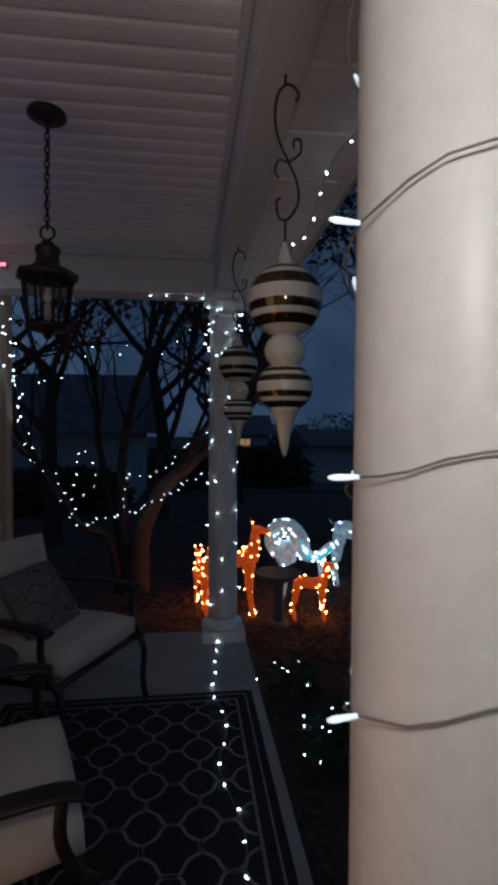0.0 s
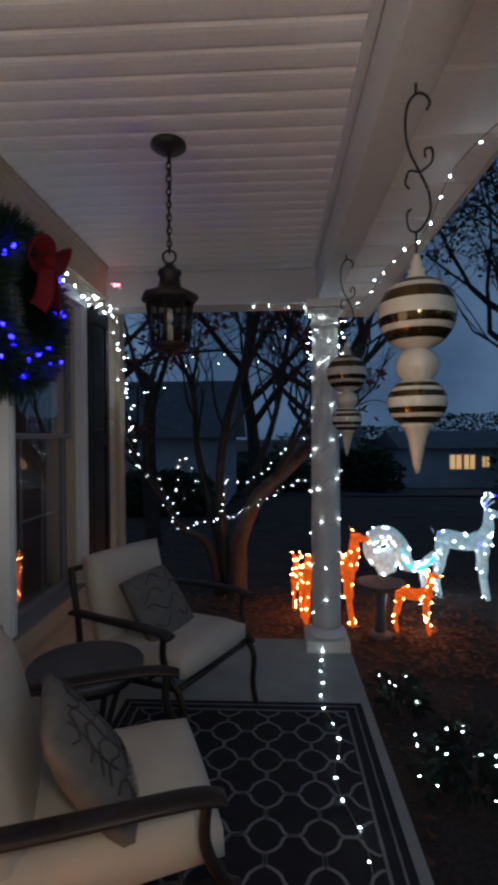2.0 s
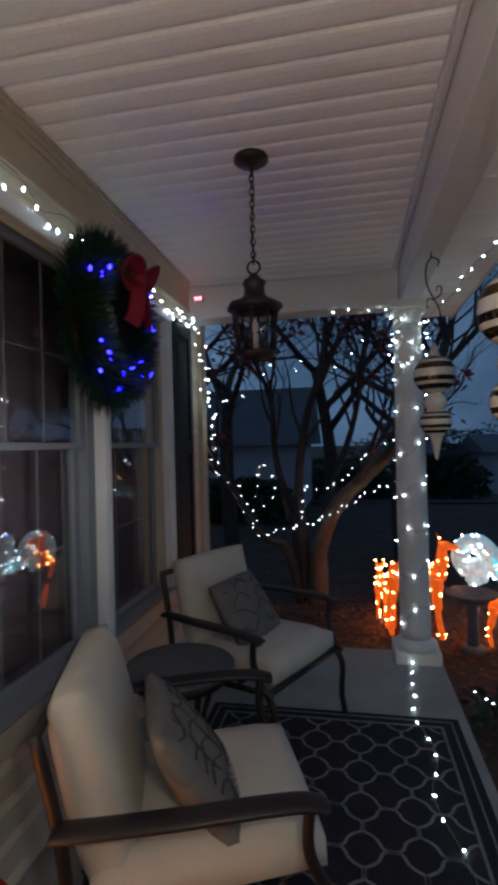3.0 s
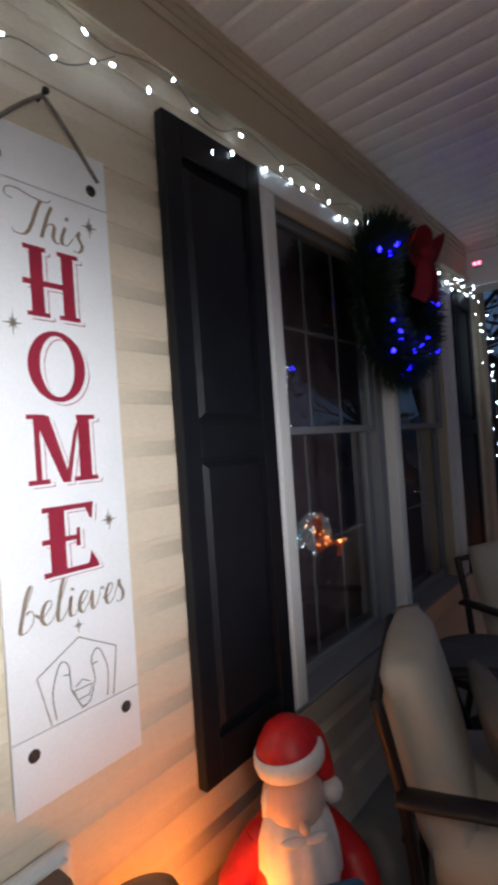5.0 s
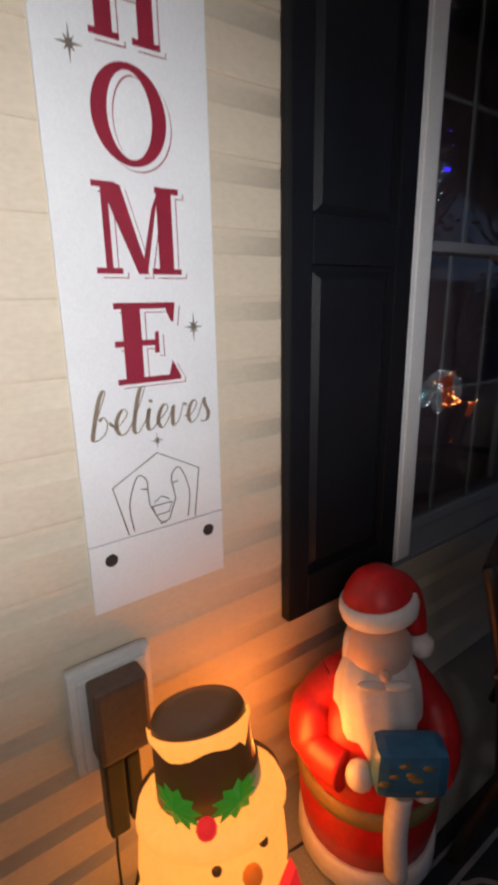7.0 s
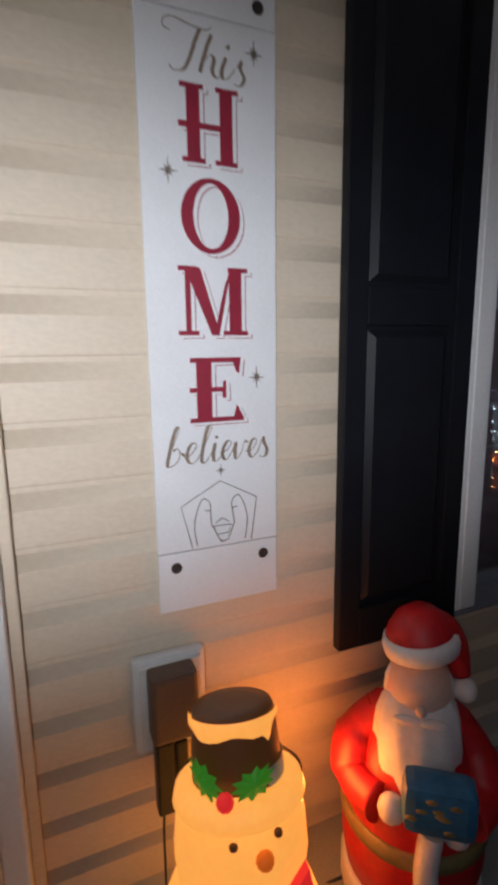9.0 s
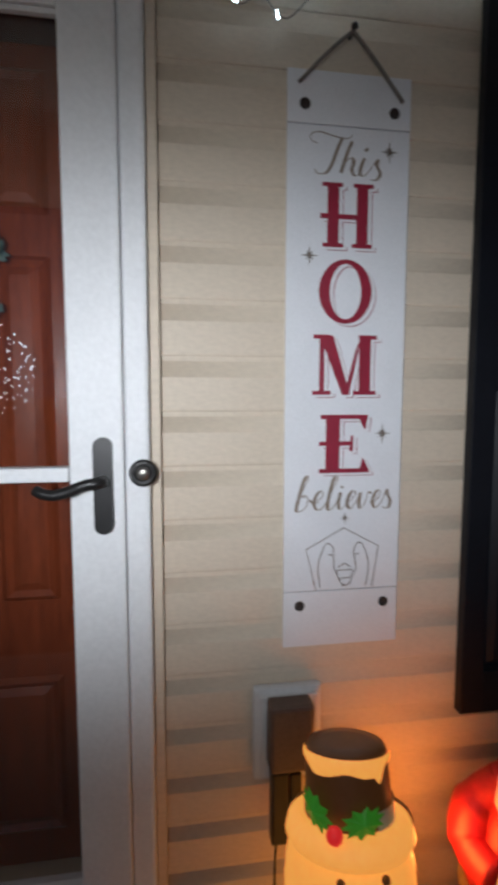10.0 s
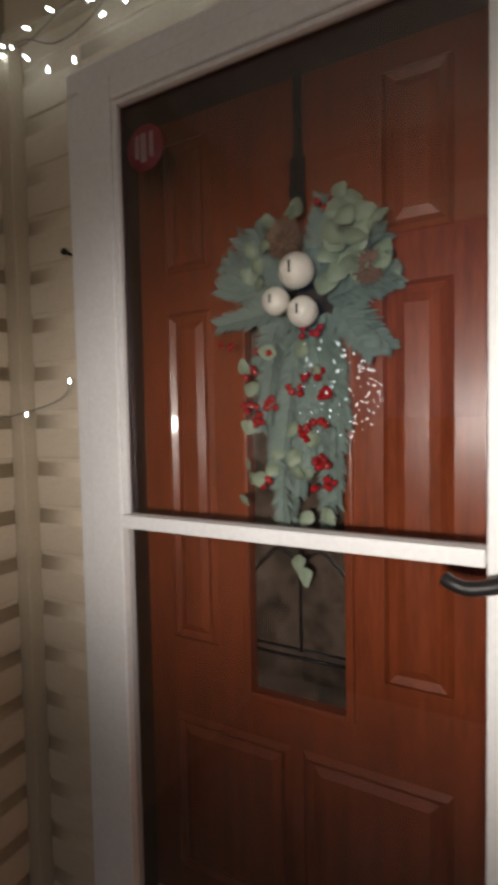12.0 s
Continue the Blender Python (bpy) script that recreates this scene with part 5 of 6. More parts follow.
BULBNEAR = bulb_mesh(LED, 0.0036, 0.015)
BULB, BULBDIM, BULBW = bulb_mesh(LED), bulb_mesh(LEDDIM, 0.0027, 0.028), bulb_mesh(LEDWARM)


def light_string(label, pts, step, wire=WIRE, seed=1, data=None, spread=0.02, out=None, wr=0.0016, start=0.02, drop=0.0):
    th = thing("light_string", label, "light string", group="light strings")
    part("wire", tube(B(), pts, wr, 5), wire, th)
    r = random.Random(seed)
    for p in along(pts, step, start):
        d = Vector((r.uniform(-1, 1), r.uniform(-1, 1), r.uniform(-1, 1)))
        if out:
            d = d * 0.45 + Vector(out(p))
        q = p + Vector((r.uniform(-1, 1), r.uniform(-1, 1), r.uniform(-1, 1))) * spread
        if drop:
            q.z -= r.uniform(0, drop)
            if q.z < p.z - 0.04:
                d = Vector((0.1, 0.1, -1))
        piece("bulb", data or BULB, th, Matrix.Translation(q) @ d.normalized().to_track_quat("Z", "Y").to_matrix().to_4x4())
    return th


def spiral(c, r, z0, z1, pitch, a0=0.0, wob=0.012, seed=0):
    n = int((z1 - z0) / pitch * 24)
    rr = random.Random(seed)
    ph = rr.uniform(0, 6)
    return [Vector((c[0] + r * math.cos(a0 + k * math.tau / 24), c[1] + r * math.sin(a0 + k * math.tau / 24), z0 + pitch * k / 24 + wob * math.sin(k * 0.7 + ph))) for k in range(n + 1)]


def outward(c):
    return lambda p: ((p.x - c[0]) * 9, (p.y - c[1]) * 9, 0)


LEFT_Z, FRONT_Z = [0.96, 1.164, 1.368, 1.584, 1.79, 1.99, 2.18], [1.0, 1.24, 1.412, 1.637, 1.83, 2.02]
near_pts = []
for j in range(6):
    for k in range(24):
        f = k / 24
        z = LEFT_Z[j] + (FRONT_Z[j] - LEFT_Z[j]) * (f / 0.3) if f < 0.3 else FRONT_Z[j] + (LEFT_Z[j + 1] - FRONT_Z[j]) * (f - 0.3) / 0.7
        a = radians(190) + f * math.tau
        near_pts.append(Vector((NEAR[0] + 0.1035 * math.cos(a), NEAR[1] + 0.1035 * math.sin(a), z + 0.0025 * math.sin(k * 1.7 + j))))
ns = thing("light_string", "pale wire with frosted bulbs wound round the near porch column", "light string", group="light strings")
part("wire", tube(B(), near_pts, 0.0012, 6), WIRE, ns)
for k in range(6):
    for off, dz in ((0, 0.0), (5, 0.004), (10, 0.0), (15, 0.0), (20, 0.005)):
        j = k * 24 + off
        if j < len(near_pts):
            p = near_pts[j]
            d = Vector((p.x - NEAR[0], p.y - NEAR[1], 0)).normalized()
            if off:
                d = (d * 0.35 + Vector((0, 0, 1 if off != 10 else -1))).normalized()
            piece("bulb", BULBDIM, ns, Matrix.Translation(p + Vector((0, 0, dz))) @ d.to_track_quat("Z", "Y").to_matrix().to_4x4())

light_string("cool white light string wound densely round the far porch column", spiral(FAR, 0.104, 0.16, 2.05, 0.27, 1.0, 0.03, 5), 0.15, seed=5, out=outward(FAR), spread=0.006)
light_string("cluster of cool white lights at the far column's top", spiral(FAR, 0.11, 1.95, 2.34, 0.10, 2.0, 0.04, 6), 0.09, seed=6, out=outward(FAR), spread=0.02)
fz = []
r = random.Random(12)
for k in range(47):
    fz.append(Vector((-1.165 + r.uniform(-0.006, 0.008), -0.08 + k * 0.1, 2.365 + 0.025 * math.sin(k * 1.9) - 0.03 * max(0, math.sin(k * 0.9)))))
light_string("cool white light string hanging along the frieze above the window", smooth(fz, 4), 0.085, seed=13, data=BULBNEAR, drop=0.07, spread=0.012)
light_string("cool white light string bunched near the house's far corner", smooth([(-1.15, 4.2, 2.33), (-1.13, 4.45, 2.28), (-1.15, 4.62, 2.33), (-1.13, 4.75, 2.2), (-1.14, 4.7, 2.1), (-1.12, 4.85, 2.0), (-1.13, 4.8, 1.85), (-1.12, 4.93, 1.75), (-1.13, 4.97, 1.6), (-1.15, 5.04, 1.5)], 5), 0.05, seed=15, spread=0.03)
light_string("short dark tail of the light string on the corner trim", [(-1.172, 4.985, 1.5), (-1.17, 4.98, 1.0), (-1.172, 4.985, 0.7)], 3.0, WIREGREEN, seed=2, start=5.0)
light_string("cool white light string at the inner corner above the storm door", smooth([(-1.15, 0.45, 2.40), (-1.13, 0.30, 2.33), (-1.14, 0.2, 2.37), (-1.13, 0.06, 2.32), (-1.14, -0.05, 2.36), (-1.1, -0.06, 2.30), (-1.0, -0.065, 2.36), (-0.8, -0.065, 2.30)], 5), 0.075, seed=17, data=BULBNEAR, spread=0.02)
light_string("drooping light string in the siding's inner corner", smooth([(-1.0, -0.062, 1.40), (-1.12, -0.05, 1.44), (-1.165, 0.05, 1.47), (-1.17, 0.115, 1.50), (-1.17, 0.12, 1.54)], 5), 0.16, seed=18, spread=0.0)
light_string("cool white light string under the eaves' outer edge", smooth([(0.60, 1.9, 2.34), (0.62, 2.4, 2.30), (0.57, 2.9, 2.335), (0.60, 3.4, 2.30), (0.56, 3.9, 2.335), (0.55, 4.3, 2.31), (0.45, 4.55, 2.25), (0.42, 4.65, 2.15)], 5), 0.17, seed=19, spread=0.012)
light_string("light string lying on the floor from the far column", smooth([(0.27, 4.58, 0.02), (0.25, 4.3, 0.014), (0.22, 3.9, 0.016), (0.27, 3.6, 0.016), (0.21, 3.3, 0.016), (0.28, 2.93, 0.016), (0.25, 2.6, 0.016), (0.30, 2.2, 0.016), (0.29, 1.8, 0.014)], 5), 0.14, seed=20, spread=0.004)
light_string("cool white lights along the end beam", smooth([(-0.2, 4.66, 2.345), (0.0, 4.655, 2.34), (0.2, 4.655, 2.33)], 4), 0.12, seed=22, spread=0.01)
light_string("short drooping light string above the hanging sign", smooth([(-1.17, 1.30, 2.36), (-1.165, 1.40, 2.19), (-1.168, 1.46, 2.21), (-1.165, 1.515, 2.165), (-1.168, 1.60, 2.24), (-1.168, 1.72, 2.25), (-1.17, 1.85, 2.34)], 5), 0.115, seed=24, data=BULBNEAR, spread=0.004, start=0.2)
sc = tube(B(), [(-1.21, 0.112, 1.84), (-1.18, 0.112, 1.843)], 0.004, 8)
ball(sc, (-1.178, 0.112, 1.843), 0.010, 0, 1)
solo("screw_hook", sc, BLACK, "small dark screw hook in the siding", "hook")


# ---- the garden ----
def ground_z(x, y):
    d = max(0.0, math.hypot(x, y) - 6.5)
    return -0.33 - 0.038 * min(d, 30) + 0.02 * math.sin(x * 1.3) * math.cos(y * 0.9)


bm = B()
xs = list(np.linspace(-14, 14, 57)) + [20, 30, 50, 90, 200, 600]
xs = [-600, -200, -90, -50, -30, -20] + xs
ys = [-600, -200, -60, -20, -8, -3] + list(np.linspace(0, 30, 61)) + [36, 45, 60, 100, 220, 700]
g = [[bm.verts.new((x, y, ground_z(x, y) if not (-1.3 < x < 0.45 and -0.3 < y < 4.8) else -0.36)) for y in ys] for x in xs]
for i in range(len(xs) - 1):
    for j in range(len(ys) - 1):
        bm.faces.new((g[i][j], g[i + 1][j], g[i + 1][j + 1], g[i][j + 1])).smooth = True
solo("ground", bm, MULCH, "dark mulch bed and lawn with fallen leaves", "ground", "structure")

bm = B()
r = random.Random(31)
for k in range(4200):
    x, y = (r.uniform(-3.5, 5.0), r.uniform(1.5, 11.0)) if k < 2600 else (r.uniform(-0.9, 2.0), r.uniform(4.9, 6.9))
    if x < 0.6 and y < 4.95:
        continue
    a = r.uniform(0, math.tau)
    leaf(bm, (x, y, ground_z(x, y) + r.uniform(0.012, 0.03)), (math.cos(a), math.sin(a), r.uniform(-0.15, 0.4)), r.uniform(0.04, 0.085), r.uniform(0.012, 0.024), up=Vector((0, 0, 1)), bend=r.uniform(-0.4, 0.5))
solo("fallen_leaves", bm, FALLEN, "reddish brown fallen leaves scattered over the bed", "leaves", "stuff")

bm = B()
vs = []
for k in range(25):
    x = -40 + k * 80 / 24
    vs.append((bm.verts.new((x, 21.0 + 0.02 * x, ground_z(x, 21) + 0.05)), bm.verts.new((x, 25.0 + 0.02 * x, ground_z(x, 25) + 0.05))))
for a, b in zip(vs, vs[1:]):
    bm.faces.new((a[0], b[0], b[1], a[1]))
solo("road", bm, ROAD, "dark street beyond the lawn", "road", "structure")


# trees: main limbs first, then forking twigs
def grow(bm, p, d, length, rad, depth, r, tips, wig=0.16, fork=(2, 3), mi=0, lift=0.12):
    n = 4
    pts, rads = [Vector(p)], [rad]
    d = Vector(d).normalized()
    for i in range(n):
        d = (d + Vector((r.uniform(-1, 1), r.uniform(-1, 1), r.uniform(-1, 1))) * wig + Vector((0, 0, lift * 0.3))).normalized()
        pts.append(pts[-1] + d * length / n)
        rads.append(rad * (1 - 0.42 * (i + 1) / n))
    tube(bm, pts, rads, 8 if rad > 0.05 else 6 if rad > 0.015 else 4, mi, cap=False)
    if depth == 0:
        tips.append(pts[-1])
        return
    for k in range(r.randint(*fork)):
        nd = (d + Vector((r.uniform(-1, 1), r.uniform(-1, 1), r.uniform(-0.5, 0.9))) * 0.75).normalized()
        at = pts[r.randint(2, n)] if k else pts[-1]
        grow(bm, at, nd, length * r.uniform(0.62, 0.82), rads[-1] * (0.85 if k == 0 else 0.65), depth - 1, r, tips, wig, fork, mi, lift)


TREE_LIMBS = [
    ([(-0.463, 6.9, -0.36), (-0.45, 6.9, 0.0), (-0.43, 6.9, 0.29), (-0.24, 6.9, 0.74), (0.076, 6.9, 1.06), (0.39, 6.9, 1.38), (0.75, 7.0, 1.9), (1.0, 7.1, 2.5)], 0.105),
    ([(-0.58, 6.95, -0.36), (-0.62, 6.95, 0.28), (-0.66, 6.95, 0.99), (-0.56, 6.95, 1.70), (-0.37, 6.95, 2.33), (-0.3, 7.0, 2.9)], 0.06),
    ([(-0.66, 6.92, -0.36), (-0.80, 6.9, 0.25), (-1.11, 6.9, 0.43), (-1.38, 6.9, 0.89), (-1.68, 6.9, 1.31), (-2.1, 7.0, 1.9)], 0.05),
    ([(-0.62, 7.05, -0.36), (-0.75, 7.1, 0.5), (-0.95, 7.2, 1.3), (-1.0, 7.2, 2.0), (-1.3, 7.3, 2.7)], 0.05),
    ([(-0.45, 7.05, 0.2), (-0.30, 7.1, 0.9), (-0.05, 7.2, 1.6), (0.1, 7.2, 2.3), (0.15, 7.3, 2.9)], 0.045),
]
tree = thing("garden_tree", "bare multi-trunked garden tree with light strings on its limbs", "tree", group="garden trees")
r = random.Random(41)
tips = []
for pts, rad in TREE_LIMBS:
    line = smooth(pts, 4)
    part("trunk", tube(B(), line, [rad * (1.15 - 0.75 * i / len(line)) for i in range(len(line))], 10), BARK if rad > 0.1 else TWIG, tree)
bm = B()
for pts, rad in TREE_LIMBS:
    line = smooth(pts, 4)
    for k in range(len(line) // 2, len(line)):
        d = (line[k] - line[k - 1]).normalized() + Vector((r.uniform(-1, 1), r.uniform(-1, 1), r.uniform(0, 0.6))) * 0.8
        grow(bm, line[k], d, r.uniform(0.5, 0.9), max(rad * 0.36, 0.02), 4, r, tips)
    grow(bm, line[-1], line[-1] - line[-2], 0.9, rad * 0.45, 5, r, tips)
part("crown", bm, TWIG, tree, "bare dark branches")
bm = B()
for t in tips:
    if -1.7 < t.x < 0.9 and r.random() < 0.16 and 1.4 < t.z < 3.1:
        for _ in range(16 if (t.x + 0.75) ** 2 + (t.z - 2.1) ** 2 < 0.5 else 6):
            leaf(bm, t + Vector((r.uniform(-0.1, 0.1), r.uniform(-0.1, 0.1), r.uniform(-0.1, 0.1))), (r.uniform(-1, 1), r.uniform(-1, 1), r.uniform(-1, 0.3)), r.uniform(0.06, 0.10), 0.024)
part("leaves", bm, REDLEAF, tree, "remaining dark red leaves")


def far_tree(x, y, h, seed, label, leafy=0.0, fine=6):
    th = thing("bare_tree", label, "tree", group="garden trees")
    rr = random.Random(seed)
    z = ground_z(x, y)
    tp = [(x, y, z - 0.1), (x + rr.uniform(-0.1, 0.1), y, z + h * 0.2), (x + rr.uniform(-0.3, 0.3), y, z + h * 0.42)]
    line = smooth(tp, 4)
    part("trunk", tube(B(), line, [h * 0.019 * (1.2 - 0.6 * i / len(line)) for i in range(len(line))], 10), TWIG, th)
    b, tp2 = B(), []
    for k in range(5):
        a = rr.uniform(0, math.tau)
        grow(b, line[-1 - (k % 4)], (math.cos(a) * 0.9, math.sin(a) * 0.9, 0.7), h * rr.uniform(0.2, 0.28), h * 0.010, fine, rr, tp2, 0.14)
    part("crown", b, TWIG, th, "bare dark branches")
    if leafy:
        lb = B()
        for t in tp2:
            if rr.random() < leafy:
                for _ in range(9 if leafy > 0.7 else 5):
                    leaf(lb, t + Vector((rr.uniform(-0.2, 0.2), rr.uniform(-0.2, 0.2), rr.uniform(-0.2, 0.2))), (rr.uniform(-1, 1), rr.uniform(-1, 1), rr.uniform(-1, 0.5)), rr.uniform(0.09, 0.16), 0.04)
        part("leaves", lb, DARKLEAF, th, "withered dark leaves")


far_tree(4.9, 9.0, 9.0, 51, "large dark tree with withered leaves over the lawn", 0.22, 7)
far_tree(6.5, 13.0, 10.0, 52, "large dark tree farther along the lawn", 0.15, 7)
far_tree(4.3, 6.6, 7.5, 57, "dark bare tree beside the porch", 0.4, 7)
far_tree(9.5, 16.0, 9.0, 58, "dark tree along the street", 0.15, 7)
far_tree(-4.2, 12.0, 8.0, 53, "bare dark tree behind the garden tree", 0.1)
far_tree(-0.6, 13.5, 9.0, 54, "bare dark tree beyond the lawn figures", 0.05, 7)
far_tree(1.6, 17.0, 10.0, 55, "bare dark tree across the lawn", 0.05, 7)
far_tree(0.75, 9.8, 6.5, 59, "bare twiggy tree behind the lawn figures", 0.03, 7)
far_tree(-2.2, 10.2, 7.0, 66, "bare twiggy tree behind the lit garden tree", 0.03, 7)
far_tree(-8.0, 17.0, 10.0, 56, "bare dark tree near the neighbouring house", 0.1)


def shrub(x, y, sx, sy, h, seed, label, n=900, m=None, group="garden shrubs", size=1.0):
    rr = random.Random(seed)
    z = ground_z(x, y)
    th = thing("shrub", label, "shrub", group=group)
    for k in range(5):
        a = rr.uniform(0, math.tau)
        part("stem", tube(B(), [(x, y, z - 0.05), (x + 0.3 * sx * math.cos(a), y + 0.3 * sy * math.sin(a), z + h * 0.7)], 0.012 * size, 5), TWIG, th)
    b = B()
    for k in range(n):
        a, u, w = rr.uniform(0, math.tau), rr.uniform(0, 1) ** 0.5, rr.uniform(0.05, 1)
        e = math.sqrt(max(0, 1 - (w - 0.35) ** 2 * 1.7)) * (0.8 + 0.25 * math.sin(a * 3 + seed) + 0.1 * math.sin(a * 7))
        leaf(b, (x + sx * u * e * math.cos(a), y + sy * u * e * math.sin(a), z + h * w), (math.cos(a) + rr.uniform(-0.5, 0.5), math.sin(a) + rr.uniform(-0.5, 0.5), rr.uniform(-0.3, 1)), rr.uniform(0.05, 0.10) * size, 0.02 * size, bend=0.2)
    tagged(part("foliage", b, m or EVERGREEN, th), kind="stuff")
    return th


shrub(1.0, 3.85, 0.36, 0.45, 0.20, 61, "low sparse evergreen ground cover with net lights", 300)
shrub(0.78, 4.62, 0.24, 0.28, 0.14, 62, "small low shrub with net lights", 110)
shrub(1.5, 3.0, 0.40, 0.40, 0.26, 63, "low dark evergreen shrub beside the porch", 600)
for k, (x, y, sx, h) in enumerate(((-9, 27, 6, 1.6), (-2, 30, 6, 1.8), (5, 37, 7, 3.6), (14, 37, 8, 4.4), (21, 30, 6, 4.2), (-16, 25, 6, 4.0), (28, 24, 6, 4.5), (-6.5, 14.5, 2.6, 1.3), (-3.2, 15.0, 1.8, 1.1), (-0.4, 23.5, 2.6, 1.4), (3.6, 24.0, 2.4, 1.8), (12.6, 24.0, 2.6, 3.0))):
    shrub(x, y, sx, min(2.0, sx * 0.6), h, 70 + k, "dark hedge row in the distance", 2600, EVERGREEN, "distant hedges", 3.6)

for seed, c, n in ((81, (1.0, 3.85, 0.36, 0.20), 20), (82, (0.78, 4.62, 0.24, 0.14), 7), (83, (1.5, 3.0, 0.36, 0.26), 8)):
    th = thing("light_string", "net of cool white lights over a shrub", "light string", group="light strings")
    rr = random.Random(seed)
    pts = []
    for k in range(n):
        a = rr.uniform(0, math.tau)
        u = rr.uniform(0.2, 1)
        pts.append(Vector((c[0] + c[2] * u * math.cos(a), c[1] + c[2] * u * math.sin(a), ground_z(c[0], c[1]) + c[3] * (1.08 - 0.6 * u * u))))
    pts.sort(key=lambda p: (round(p.y, 1), p.x))
    part("wire", tube(B(), pts, 0.0015, 4), WIREGREEN, th)
    for p in pts:
        piece("bulb", BULB, th, Matrix.Translation(p) @ pose(0, 0, 0, rr.uniform(0, 180), rr.uniform(0, 180), 0))


shrub(5.7, -2.05, 1.25, 1.25, 2.9, 64, "tall dark shrub wound with lights beyond the porch", 1500, None, "garden shrubs", 2.2)
BULBBIG = bulb_mesh(LED, 0.014, 0.034)
rr = random.Random(84)
pts = []
for k in range(150):
    f = k / 149
    a = k * 0.55
    e = 0.35 + 0.65 * math.sin(math.pi * (0.15 + 0.8 * f))
    pts.append(Vector((5.7 + 1.3 * e * math.cos(a), -2.05 + 1.3 * e * math.sin(a), 1.15 + 1.5 * f + 0.08 * math.sin(k * 1.7))))
light_string("cool white lights wound round a tall shrub", pts, 0.42, WIREGREEN, 84, data=BULBBIG, spread=0.06)


def limb_lights(i, k0, k1, step, seed, label):
    line = smooth(TREE_LIMBS[i][0], 4)[k0:k1]
    rad = TREE_LIMBS[i][1]
    rr = random.Random(seed)
    pts = [p + Vector((math.cos(j * 1.1), math.sin(j * 1.1), 0.3 * math.sin(j * 2.1))) * rad * 0.95 for j, p in enumerate(line)]
    light_string(label, pts, step, WIREGREEN, seed, spread=0.03)


limb_lights(0, 0, 7, 0.11, 91, "cool white lights round the lower trunk")
light_string("cool white lights hanging down to the tree's low limb", smooth([(-1.56, 6.75, 1.45), (-1.58, 6.75, 1.28), (-1.5, 6.75, 1.10), (-1.38, 6.75, 0.99), (-1.27, 6.75, 0.80), (-1.2, 6.75, 0.57), (-1.11, 6.75, 0.44)], 5), 0.095, WIREGREEN, 93, spread=0.05)
light_string("cool white lights sagging between the limbs", smooth([(-1.11, 6.75, 0.44), (-0.9, 6.75, 0.51), (-0.6, 6.75, 0.55), (-0.35, 6.75, 0.66), (-0.16, 6.75, 0.73), (0.01, 6.75, 0.84), (0.2, 6.75, 0.95), (0.34, 6.75, 1.02), (0.6, 6.7, 1.08)], 5), 0.075, WIREGREEN, 94, spread=0.03)
light_string("cool white lights rising in a loose loop", smooth([(-1.12, 6.75, 0.60), (-1.13, 6.75, 0.95), (-1.07, 6.75, 1.23), (-0.93, 6.75, 1.1), (-0.95, 6.75, 0.80), (-1.12, 6.75, 0.83)], 5), 0.12, WIREGREEN, 95, spread=0.03)
light_string("cool white lights along the upper side of the leaning limb", smooth([(-0.59, 6.75, 0.60), (-0.6, 6.75, 0.76), (-0.58, 6.75, 0.98), (-0.42, 6.75, 0.96), (-0.25, 6.75, 0.99), (-0.08, 6.75, 1.14), (0.09, 6.75, 1.33), (0.39, 6.75, 1.44)], 5), 0.10, WIREGREEN, 96, spread=0.03)
light_string("few cool white lights high in the branches", smooth([(-1.7, 6.6, 2.1), (-1.3, 6.6, 2.0), (-1.0, 6.6, 2.2), (-0.5, 6.6, 2.35), (0.0, 6.6, 2.4), (0.5, 6.6, 2.7)], 5), 0.19, WIREGREEN, 97, spread=0.12)


